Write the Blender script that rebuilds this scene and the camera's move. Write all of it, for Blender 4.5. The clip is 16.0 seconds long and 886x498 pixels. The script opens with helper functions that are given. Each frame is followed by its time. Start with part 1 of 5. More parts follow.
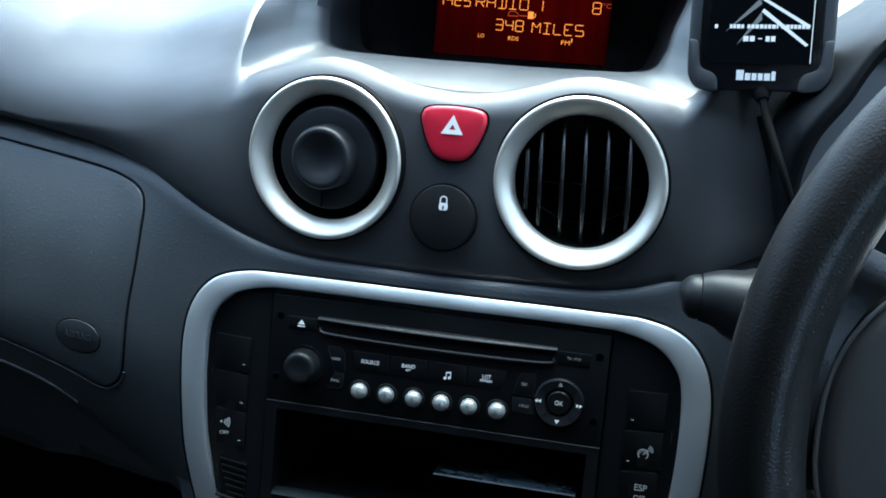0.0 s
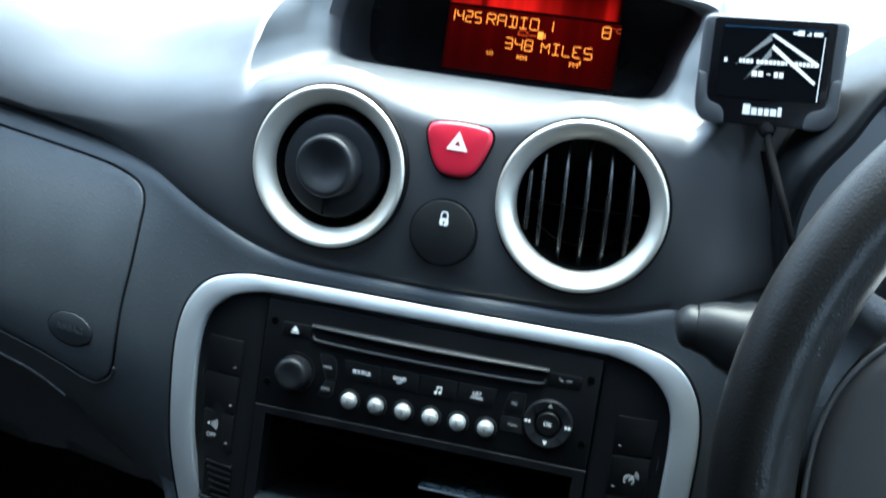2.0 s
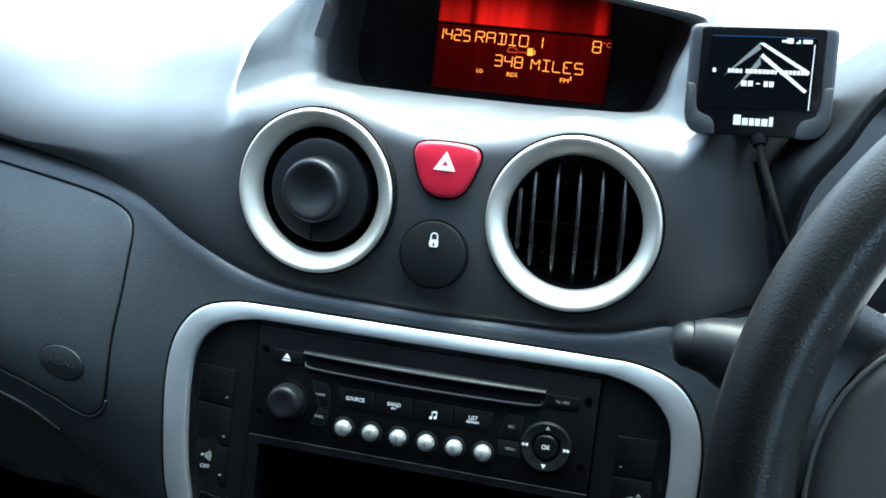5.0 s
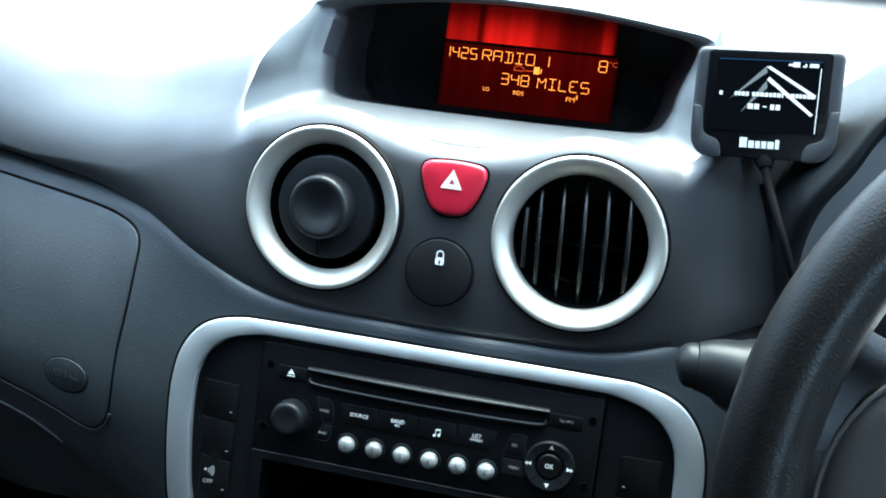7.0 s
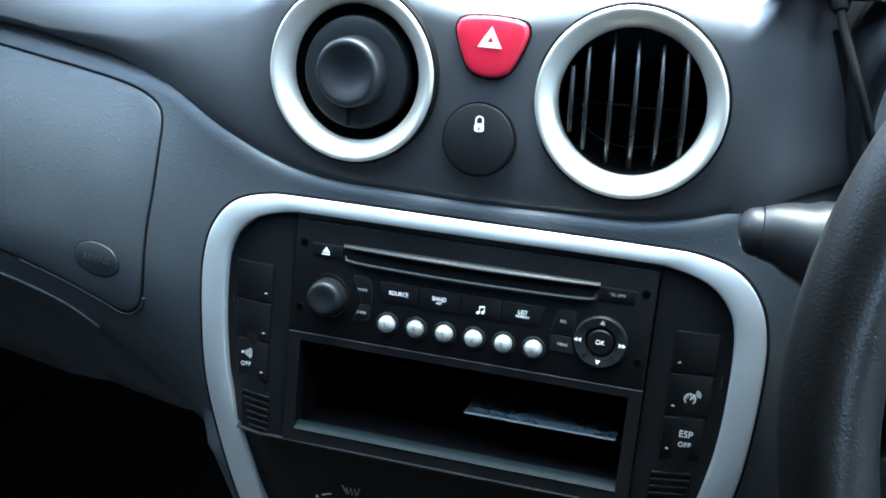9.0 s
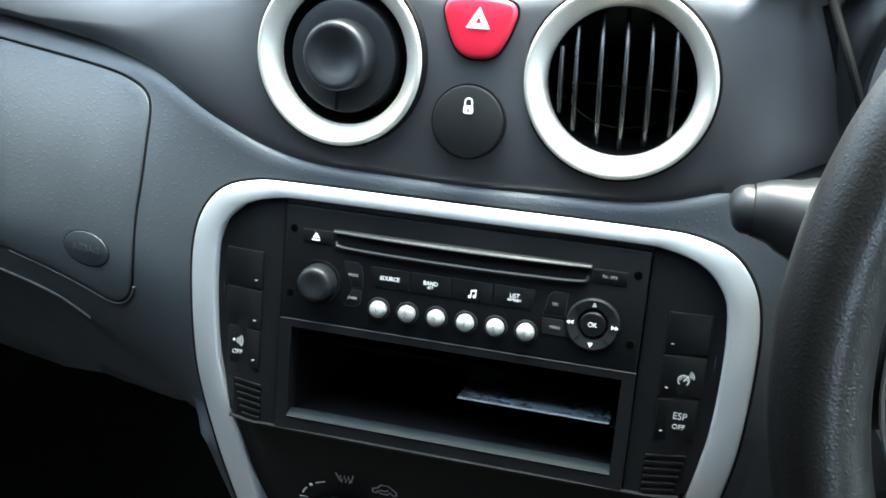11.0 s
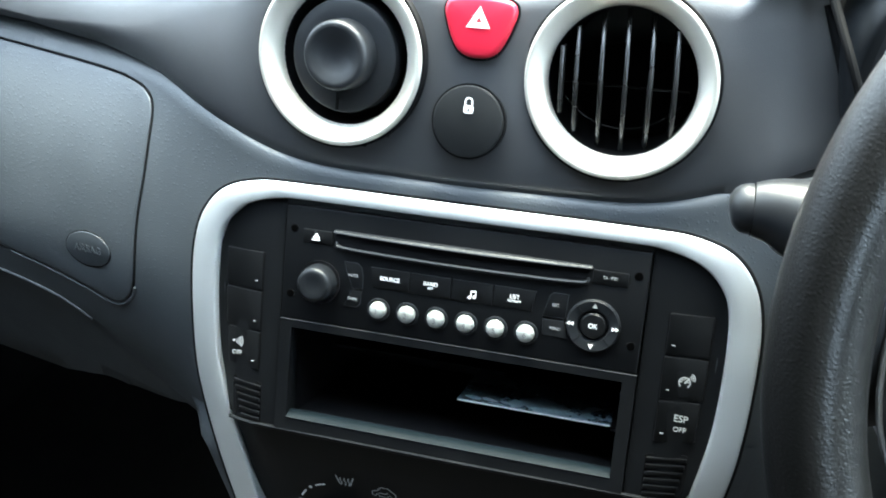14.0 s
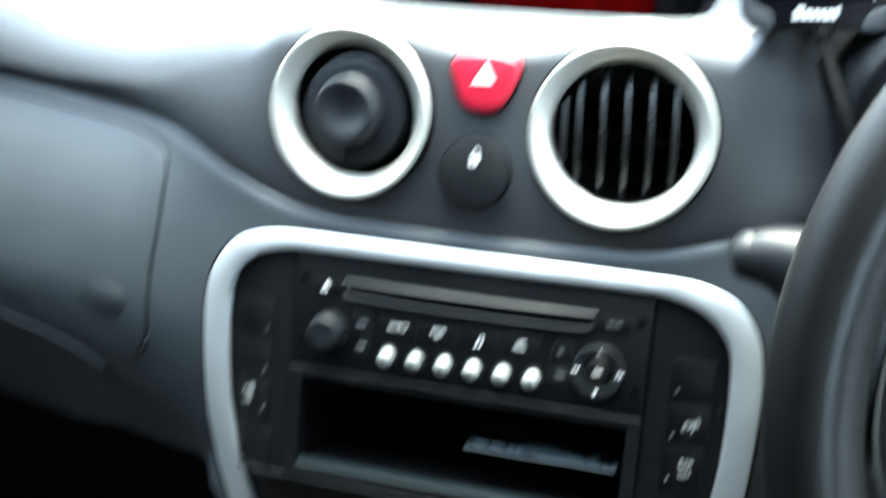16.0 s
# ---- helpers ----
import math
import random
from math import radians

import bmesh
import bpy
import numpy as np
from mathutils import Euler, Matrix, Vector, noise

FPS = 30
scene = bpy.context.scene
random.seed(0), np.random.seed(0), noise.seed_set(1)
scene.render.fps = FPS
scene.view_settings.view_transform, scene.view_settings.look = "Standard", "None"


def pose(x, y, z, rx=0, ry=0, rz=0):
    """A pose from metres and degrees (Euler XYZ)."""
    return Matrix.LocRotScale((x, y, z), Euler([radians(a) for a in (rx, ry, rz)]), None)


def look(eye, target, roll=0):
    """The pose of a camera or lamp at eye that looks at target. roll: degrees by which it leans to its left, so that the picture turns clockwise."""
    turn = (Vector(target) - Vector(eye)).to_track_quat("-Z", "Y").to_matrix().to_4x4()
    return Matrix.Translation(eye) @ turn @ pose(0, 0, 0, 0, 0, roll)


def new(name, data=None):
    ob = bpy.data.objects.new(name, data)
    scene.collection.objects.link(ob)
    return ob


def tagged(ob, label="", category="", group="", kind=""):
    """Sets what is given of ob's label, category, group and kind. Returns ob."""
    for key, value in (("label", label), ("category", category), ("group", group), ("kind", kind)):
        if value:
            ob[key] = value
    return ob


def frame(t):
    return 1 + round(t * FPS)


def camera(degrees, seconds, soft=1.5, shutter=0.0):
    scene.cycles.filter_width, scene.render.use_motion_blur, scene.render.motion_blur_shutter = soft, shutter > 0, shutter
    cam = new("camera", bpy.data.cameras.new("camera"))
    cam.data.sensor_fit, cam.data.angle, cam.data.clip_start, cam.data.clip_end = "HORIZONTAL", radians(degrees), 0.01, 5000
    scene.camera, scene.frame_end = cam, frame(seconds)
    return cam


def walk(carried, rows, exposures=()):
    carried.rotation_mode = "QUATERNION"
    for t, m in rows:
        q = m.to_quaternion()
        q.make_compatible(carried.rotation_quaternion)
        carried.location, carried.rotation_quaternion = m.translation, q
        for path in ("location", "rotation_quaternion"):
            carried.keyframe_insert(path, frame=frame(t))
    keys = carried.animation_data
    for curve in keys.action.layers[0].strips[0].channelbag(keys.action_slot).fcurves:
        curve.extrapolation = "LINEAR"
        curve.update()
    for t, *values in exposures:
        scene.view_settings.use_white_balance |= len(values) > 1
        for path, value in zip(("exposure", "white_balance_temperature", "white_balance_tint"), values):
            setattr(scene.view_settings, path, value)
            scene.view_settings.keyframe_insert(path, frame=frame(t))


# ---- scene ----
# The dashboard is laid out in its own frame: x across the car, z up the face of the centre stack,
# y into the dashboard. LEAN turns that frame to the world, where the stack leans back.
LEAN = pose(0, 0, 0, -22, 0, 0)
cam = camera(48.6, 16.0, soft=1.75, shutter=0.9)
PATH = [
    (0, 0.0994, -0.5135, 0.1329, 10.98, -6.92, 5.16),
    (0.1, 0.0998, -0.5132, 0.1328, 11.05, -6.97, 5.30),
    (0.5, 0.1049, -0.5091, 0.1319, 11.81, -7.23, 6.64),
    (0.9, 0.1041, -0.5161, 0.1338, 11.46, -6.24, 6.82),
    (1, 0.1059, -0.5086, 0.1434, 11.39, -8.12, 6.73),
    (1.1, 0.1026, -0.5133, 0.1352, 11.63, -7.09, 7.28),
    (1.5, 0.1008, -0.5047, 0.1379, 11.98, -7.40, 7.22),
    (1.9, 0.1031, -0.5070, 0.1383, 11.74, -6.27, 7.98),
    (2, 0.0950, -0.5154, 0.1358, 10.49, -6.34, 8.54),
    (2.1, 0.0994, -0.5085, 0.1380, 10.93, -7.21, 8.20),
    (2.5, 0.1030, -0.5024, 0.1339, 12.12, -6.87, 8.28),
    (2.9, 0.1043, -0.5009, 0.1348, 12.72, -5.47, 8.67),
    (3, 0.1052, -0.4992, 0.1369, 13.13, -4.43, 8.77),
    (3.1, 0.1009, -0.5048, 0.1395, 12.74, -4.19, 8.81),
    (3.5, 0.0998, -0.5078, 0.1395, 12.40, -4.16, 9.05),
    (4, 0.1062, -0.5014, 0.1406, 12.28, -5.41, 5.87),
    (4.5, 0.1051, -0.5032, 0.1371, 11.49, -5.35, 6.59),
    (7, 0.1014, -0.5058, 0.1401, 11.47, -4.59, 7.46),
    (7.5, 0.0987, -0.5050, 0.1368, 12.31, -4.03, 7.97),
    (7.9, 0.0990, -0.5022, 0.1342, 12.98, -6.73, 6.41),
    (8, 0.0972, -0.5039, 0.1326, 12.48, -6.87, 6.50),
    (8.1, 0.0969, -0.5043, 0.1320, 11.91, -7.49, 6.20),
    (8.5, 0.0993, -0.4861, 0.1328, 12.62, -9.81, 6.06),
    (9, 0.0976, -0.4733, 0.1308, 13.30, -11.80, 5.72),
    (9.5, 0.0993, -0.4746, 0.1245, 13.14, -10.95, 6.03),
    (10, 0.0995, -0.4710, 0.1273, 12.91, -12.03, 5.30),
    (12.5, 0.1047, -0.4691, 0.1182, 13.47, -11.89, 5.03),
    (13, 0.1041, -0.4681, 0.1197, 13.53, -12.04, 5.02),
    (13.5, 0.1016, -0.4692, 0.1213, 13.35, -11.99, 5.21),
    (14, 0.1070, -0.4682, 0.1188, 13.89, -11.36, 5.23),
    (14.5, 0.1111, -0.4666, 0.1124, 13.31, -11.61, 4.64),
    (15, 0.1093, -0.4707, 0.1169, 14.38, -9.22, 6.65),
    (15.5, 0.1069, -0.4735, 0.1233, 14.00, -9.43, 5.75),
    (15.8, 0.1073, -0.4744, 0.1238, 12.78, -7.47, 5.64),
    (15.9, 0.1061, -0.4769, 0.1328, 13.17, -8.51, 4.17),
    (16, 0.1087, -0.4803, 0.1180, 14.41, -8.25, 4.99),
]
EXPOSURE = [(0.0, 2.76, 5080, -4), (0.4, 3.28, 5220, -4), (1.0, 3.46, 5300, -4), (3.5, 3.57, 5300, -7), (8.0, 3.42, 5230, -6), (9.0, 4.2, 5200, -5), (10.0, 4.37, 5780, -4), (12.5, 4.82, 6050, -3), (14.5, 4.76, 6040, -3), (15.5, 4.74, 5860, -5), (16.0, 4.62, 5880, -5)]
walk(cam, [(t, LEAN @ pose(x, y, z, 0, 0, yaw) @ pose(0, 0, 0, 90 + pitch) @ pose(0, 0, 0, 0, 0, roll))
           for t, x, y, z, yaw, pitch, roll in PATH], EXPOSURE)

# ---- light: an overcast sky through the windscreen and the side windows ----
world = bpy.data.worlds.new("sky")
scene.world = world
world.use_nodes = True
wn = world.node_tree
sky = wn.nodes.new("ShaderNodeTexSky")
sky.sky_type = "NISHITA"
sky.sun_disc = False
sky.sun_elevation = radians(56)
sky.sun_rotation = radians(8)
sky.air_density = 0.8
sky.dust_density = 5.0
cloud = wn.nodes.new("ShaderNodeMix")
cloud.data_type = "RGBA"
cloud.inputs[0].default_value = 0.4
cloud.inputs[7].default_value = (6.7, 7.2, 7.9, 1)
wn.links.new(sky.outputs[0], cloud.inputs[6])
wn.links.new(cloud.outputs[2], wn.nodes["Background"].inputs[0])
wn.nodes["Background"].inputs[1].default_value = 0.12

sun = new("sun", bpy.data.lights.new("sun", "SUN"))
sun.data.energy = 2.3
sun.data.angle = radians(55)
sun.data.color = (1.0, 0.92, 0.75)
sun.matrix_world = look((0.3, 2.1, 4.0), (0, 0, 0))


# ---- materials ----
def shader(name, colour, rough, metal=0.0, grain=0.0, grain_size=2500.0, spread=0.12, dimples=0.0, wear=0.08, spec=0.5, cell=340.0):
    """A plastic, paint or metal: colour that varies at two scales, roughness that varies, and a fine grain."""
    m = bpy.data.materials.new(name)
    m.use_nodes = True
    n, l = m.node_tree.nodes, m.node_tree.links
    b = n["Principled BSDF"]
    co = n.new("ShaderNodeTexCoord")
    big = n.new("ShaderNodeTexNoise")
    big.inputs["Scale"].default_value = 26.0
    big.inputs["Detail"].default_value = 5.0
    fine = n.new("ShaderNodeTexNoise")
    fine.inputs["Scale"].default_value = grain_size
    fine.inputs["Detail"].default_value = 2.0
    l.new(co.outputs["Object"], big.inputs["Vector"])
    l.new(co.outputs["Object"], fine.inputs["Vector"])
    both = n.new("ShaderNodeMix")
    both.data_type = "FLOAT"
    both.inputs[0].default_value = 0.4
    l.new(big.outputs["Fac"], both.inputs[2])
    l.new(fine.outputs["Fac"], both.inputs[3])
    ramp = n.new("ShaderNodeMapRange")
    ramp.inputs["From Min"].default_value = 0.3
    ramp.inputs["From Max"].default_value = 0.7
    ramp.inputs["To Min"].default_value = 1.0 - spread
    ramp.inputs["To Max"].default_value = 1.0 + spread
    l.new(both.outputs[0], ramp.inputs["Value"])
    tint = n.new("ShaderNodeMix")
    tint.data_type = "RGBA"
    tint.blend_type = "MULTIPLY"
    tint.inputs[0].default_value = 1.0
    tint.inputs[6].default_value = (*colour, 1)
    l.new(ramp.outputs[0], tint.inputs[7])
    l.new(tint.outputs[2], b.inputs["Base Color"])
    rr = n.new("ShaderNodeMapRange")
    rr.inputs["From Min"].default_value = 0.3
    rr.inputs["From Max"].default_value = 0.7
    rr.inputs["To Min"].default_value = max(0.03, rough - wear)
    rr.inputs["To Max"].default_value = min(1.0, rough + wear)
    l.new(big.outputs["Fac"], rr.inputs["Value"])
    l.new(rr.outputs[0], b.inputs["Roughness"])
    b.inputs["Metallic"].default_value = metal
    b.inputs["Specular IOR Level"].default_value = spec
    if grain > 0:
        bump = n.new("ShaderNodeBump")
        bump.inputs["Strength"].default_value = grain
        bump.inputs["Distance"].default_value = 0.0003
        l.new(fine.outputs["Fac"], bump.inputs["Height"])
        last = bump
        if dimples > 0:
            cells = n.new("ShaderNodeTexVoronoi")
            cells.inputs["Scale"].default_value = cell
            cells.inputs["Randomness"].default_value = 0.75
            l.new(co.outputs["Object"], cells.inputs["Vector"])
            dot = n.new("ShaderNodeMapRange")
            dot.inputs["From Min"].default_value = 0.30
            dot.inputs["From Max"].default_value = 0.06
            l.new(cells.outputs["Distance"], dot.inputs["Value"])
            second = n.new("ShaderNodeBump")
            second.inputs["Strength"].default_value = dimples
            second.inputs["Distance"].default_value = 0.0006
            l.new(dot.outputs[0], second.inputs["Height"])
            l.new(bump.outputs[0], second.inputs["Normal"])
            last = second
        l.new(last.outputs[0], b.inputs["Normal"])
    return m


def glow(name, colour, power):
    m = bpy.data.materials.new(name)
    m.use_nodes = True
    b = m.node_tree.nodes["Principled BSDF"]
    b.inputs["Base Color"].default_value = (0.002, 0.002, 0.002, 1)
    b.inputs["Specular IOR Level"].default_value = 0.0
    b.inputs["Roughness"].default_value = 0.9
    b.inputs["Emission Color"].default_value = (*colour, 1)
    b.inputs["Emission Strength"].default_value = power
    return m


def backlight(name, colour, stops, low, high, z_low, z_high):
    """Light bleeding through a display: its strength runs over x by the stops, and from low to high over z."""
    m = glow(name, colour, 1.0)
    n, l = m.node_tree.nodes, m.node_tree.links
    b = n["Principled BSDF"]
    co = n.new("ShaderNodeTexCoord")
    sep = n.new("ShaderNodeSeparateXYZ")
    l.new(co.outputs["Object"], sep.inputs[0])
    wobble = n.new("ShaderNodeTexNoise")
    wobble.inputs["Scale"].default_value = 90.0
    wobble.inputs["Detail"].default_value = 3.0
    along = n.new("ShaderNodeCombineXYZ")
    l.new(sep.outputs["X"], along.inputs[0])
    l.new(along.outputs[0], wobble.inputs["Vector"])
    u = n.new("ShaderNodeMapRange")
    u.inputs["From Min"].default_value = -0.058
    u.inputs["From Max"].default_value = 0.057
    l.new(sep.outputs["X"], u.inputs["Value"])
    ramp = n.new("ShaderNodeValToRGB")
    while len(ramp.color_ramp.elements) < len(stops):
        ramp.color_ramp.elements.new(0.5)
    for e, (at, v) in zip(ramp.color_ramp.elements, stops):
        e.position = at
        e.color = (v, v, v, 1)
    l.new(u.outputs[0], ramp.inputs[0])
    fade = n.new("ShaderNodeMapRange")
    fade.interpolation_type = "SMOOTHSTEP"
    for key_, v in (("From Min", z_low), ("From Max", z_high), ("To Min", low), ("To Max", high)):
        fade.inputs[key_].default_value = v
    l.new(sep.outputs["Z"], fade.inputs["Value"])
    streak = n.new("ShaderNodeMapRange")
    for key_, v in (("From Min", 0.3), ("From Max", 0.7), ("To Min", 0.6), ("To Max", 1.3)):
        streak.inputs[key_].default_value = v
    l.new(wobble.outputs["Fac"], streak.inputs["Value"])
    last = ramp.outputs[0]
    for other in (fade.outputs[0], streak.outputs[0]):
        times = n.new("ShaderNodeMath")
        times.operation = "MULTIPLY"
        l.new(last, times.inputs[0])
        l.new(other, times.inputs[1])
        last = times.outputs[0]
    l.new(last, b.inputs["Emission Strength"])
    return m


PAD = shader("dash_pad_plastic", (0.0385, 0.0395, 0.0425), 0.42, grain=0.35, spread=0.10, wear=0.05, spec=0.8)
PANEL = shader("dimpled_plastic", (0.0325, 0.0375, 0.0425), 0.45, grain=0.3, spread=0.10, dimples=0.25, wear=0.05, spec=0.62, cell=390.0)
BLACK = shader("console_plastic", (0.0044, 0.0048, 0.0055), 0.40, grain=0.2, spread=0.15, spec=0.15)
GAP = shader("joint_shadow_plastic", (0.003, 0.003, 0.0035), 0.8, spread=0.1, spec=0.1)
DEEP = shader("duct_plastic", (0.004, 0.004, 0.0045), 0.6, grain=0.2, spec=0.1)
SWITCH = shader("switch_plastic", (0.0040, 0.0043, 0.0048), 0.38, grain=0.2, spec=0.18)
HOLE = shader("hole_shade_black", (0.001, 0.001, 0.001), 1.0, spread=0.05, spec=0.0)
GLOSS = shader("gloss_plastic", (0.006, 0.006, 0.007), 0.22, spread=0.2)
SILVER = shader("silver_paint", (0.78, 0.75, 0.665), 0.42, metal=0.74, grain=0.05, spread=0.03, wear=0.04)
# Bluer than the rings' silver: the sky's blue reflection is in the colour.
TRIM = shader("sky_tinted_silver_paint", (0.765, 0.805, 0.825), 0.40, metal=0.80, grain=0.05, spread=0.03, wear=0.04)
CHROME = shader("silver_button_paint", (0.42, 0.435, 0.42), 0.40, metal=0.6, spread=0.42, grain_size=700.0)
SLAT = shader("slat_plastic", (0.013, 0.013, 0.013), 0.28, spread=0.1, spec=0.65)
STALK = shader("stalk_plastic", (0.011, 0.012, 0.0135), 0.36, grain=0.15, spec=0.17)
LIP = shader("grey_gloss_plastic", (0.009, 0.010, 0.0115), 0.34, spread=0.1, spec=0.20)
KNOB = shader("soft_knob_rubber", (0.015, 0.016, 0.018), 0.42, grain=0.15, spec=0.35)
RED = shader("red_switch_plastic", (0.40, 0.010, 0.030), 0.35, spread=0.06)
WHITE = shader("white_print", (0.78, 0.78, 0.76), 0.6, spread=0.04)
GREYPRINT = shader("grey_print", (0.22, 0.23, 0.23), 0.6, spread=0.1)
MIDPRINT = shader("pale_print", (0.30, 0.31, 0.31), 0.6, spread=0.08)
DIMPRINT = shader("dim_print", (0.09, 0.095, 0.10), 0.6, spread=0.1)
LEATHER = shader("wheel_leather", (0.0042, 0.0043, 0.0048), 0.30, grain=0.22, grain_size=2200.0, spread=0.45, dimples=0.06, wear=0.09, spec=0.60, cell=1100.0)
CARD = shader("laminated_card", (0.042, 0.060, 0.074), 0.25, spread=0.9, grain_size=300.0)
CLOTH = shader("cabin_trim", (0.010, 0.010, 0.011), 0.9, grain=0.4, spec=0.2)
ROOFING = shader("headlining", (0.06, 0.065, 0.07), 0.9, grain=0.5)
GROUND = shader("tarmac", (0.05, 0.05, 0.052), 0.9, spread=0.3, grain_size=90.0)
UNIT = shader("unit_rubber", (0.040, 0.042, 0.047), 0.5, grain=0.2, spec=0.35)
UNITGLASS = shader("unit_black_gloss", (0.006, 0.006, 0.007), 0.12)
AMBER = glow("amber_segments", (1.0, 0.28, 0.035), 0.21)
DIMAMBER = glow("dim_amber_segments", (1.0, 0.10, 0.02), 0.07)
LCDRED = backlight("lcd_red_ground", (1.0, 0.005, 0.006), [(0.0, 0.2), (0.05, 0.7), (0.3, 0.8), (0.55, 1.0), (0.9, 0.9), (0.97, 0.7), (1.0, 0.3)], 0.0040, 0.0070, 0.005, 0.045)
BAND = backlight("red_backlight", (1.0, 0.008, 0.005), [(0.0, 0.04), (0.03, 0.45), (0.19, 0.55), (0.205, 0.15), (0.225, 0.18), (0.245, 0.75), (0.32, 0.95), (0.49, 1.0), (0.54, 0.5), (0.62, 0.38), (0.67, 0.16), (0.86, 0.12), (0.89, 0.2), (0.91, 0.55), (0.94, 0.55), (0.975, 0.02), (1.0, 0.0)], 0.085, 0.010, 0.048, 0.070)
SCREENWHITE = glow("screen_white", (0.95, 0.97, 1.0), 0.13)
SCREENGREY = glow("screen_grey", (0.9, 0.95, 1.0), 0.03)
SCREENBLUE = glow("screen_blue", (0.10, 0.25, 0.55), 0.03)


# ---- building helpers ----
def thing(name, at, label="", category="", group="", kind=""):
    """An empty at the thing's base, in the dashboard's frame; its parts are built in that frame too."""
    ob = new(name)
    ob.empty_display_size = 0.01
    ob.matrix_basis = LEAN @ Matrix.Translation(at)
    ob["at"] = at
    return tagged(ob, label, category, group, kind)


def part(name, bm, material, parent, label="", angle=32.0):
    root = parent
    while root.parent is not None:
        root = root.parent
    bmesh.ops.translate(bm, verts=bm.verts, vec=-Vector(root["at"]))
    bmesh.ops.recalc_face_normals(bm, faces=bm.faces)
    me = bpy.data.meshes.new(name)
    bm.to_mesh(me)
    bm.free()
    me.materials.append(material)
    me.shade_smooth()
    me.set_sharp_from_angle(angle=radians(angle))
    ob = new(name, me)
    ob.parent = parent
    if label:
        ob["label"] = label
    return ob


def solid(name, bm, material, label="", category="", kind="structure", angle=32.0):
    """A single-mesh thing of its own, built in the dashboard's frame."""
    bmesh.ops.recalc_face_normals(bm, faces=bm.faces)
    me = bpy.data.meshes.new(name)
    bm.to_mesh(me)
    bm.free()
    me.materials.append(material)
    me.shade_smooth()
    me.set_sharp_from_angle(angle=radians(angle))
    ob = new(name, me)
    ob.matrix_basis = LEAN.copy()
    ob["at"] = (0.0, 0.0, 0.0)
    return tagged(ob, label, category, "", kind)


def lerp_table(table, v):
    xs, ys = zip(*table)
    return float(np.interp(v, xs, ys))


def smooth_table(table, v):
    """Like lerp_table, averaged over a short stretch so that it has no corners."""
    return sum(lerp_table(table, v + d) for d in (-0.008, -0.004, 0.0, 0.004, 0.008)) / 5


def box(x0, x1, y0, y1, z0, z1, bevel=0.0, seg=2, bm=None):
    bm = bm or bmesh.new()
    made = bmesh.ops.create_cube(bm, size=1.0)["verts"]
    for v in made:
        v.co = Vector(((x0 + x1) / 2 + v.co.x * (x1 - x0), (y0 + y1) / 2 + v.co.y * (y1 - y0), (z0 + z1) / 2 + v.co.z * (z1 - z0)))
    if bevel > 0:
        edges = list({e for v in made for e in v.link_edges})
        bmesh.ops.bevel(bm, geom=edges, offset=bevel, segments=seg, profile=0.5, affect="EDGES")
    return bm


def rounded(x0, x1, z0, z1, r, n=6):
    """A rectangle with round corners, as (x, z) points; r is one radius or four (from the lower left, round)."""
    rs = (r,) * 4 if isinstance(r, float) else r
    out = []
    for k, (cx, cz, a0) in enumerate(((x0, z0, 180), (x1, z0, 270), (x1, z1, 0), (x0, z1, 90))):
        q = rs[k]
        sx, sz = (1, -1, -1, 1)[k], (1, 1, -1, -1)[k]
        for i in range(n + 1):
            a = radians(a0 + 90 * i / n)
            out.append((cx + sx * q + q * math.cos(a), cz + sz * q + q * math.sin(a)))
    return out


def plate(outline, front, back, bevel=0.0, steps=2, bm=None, dome=0.0):
    """A plate of that (x, z) outline from y = back to y = front, with a rounded front edge. front and back may be functions of x and z."""
    bm = bm or bmesh.new()
    f = front if callable(front) else (lambda x, z: front)
    g = back if callable(back) else (lambda x, z: back)
    n = len(outline)
    area = sum(outline[i][0] * outline[(i + 1) % n][1] - outline[(i + 1) % n][0] * outline[i][1] for i in range(n))
    pts = outline if area > 0 else outline[::-1]

    def inset(d):
        res = []
        for i in range(n):
            a, b, c = Vector(pts[i - 1]), Vector(pts[i]), Vector(pts[(i + 1) % n])
            t = (b - a).normalized() + (c - b).normalized()
            t = t.normalized() if t.length > 1e-6 else Vector((1, 0))
            res.append((b.x - t.y * d, b.y + t.x * d))
        return res

    rings = [[bm.verts.new((x, g(x, z), z)) for x, z in pts]]
    if bevel > 0:
        for k in range(steps + 1):
            a = math.pi / 2 * k / steps
            ring = inset(bevel * (1 - math.cos(a)))
            rings.append([bm.verts.new((x, f(x, z) + bevel * (1 - math.sin(a)), z)) for x, z in ring])
    else:
        rings.append([bm.verts.new((x, f(x, z), z)) for x, z in pts])
    for a, b in zip(rings, rings[1:]):
        for i in range(n):
            bm.faces.new((a[i], a[(i + 1) % n], b[(i + 1) % n], b[i]))
    if dome > 0:
        last = rings[-1]
        mid = sum((v.co for v in last), Vector()) / n
        prev = last
        for k in (1, 2, 3):
            s = 1 - k / 4
            ring = [bm.verts.new((mid.x + (v.co.x - mid.x) * s, v.co.y - dome * (1 - s * s), mid.z + (v.co.z - mid.z) * s)) for v in last]
            for i in range(n):
                bm.faces.new((prev[i], prev[(i + 1) % n], ring[(i + 1) % n], ring[i]))
            prev = ring
        bm.faces.new(prev)
    else:
        bm.faces.new(rings[-1])
    bm.faces.new(rings[0][::-1])
    return bm


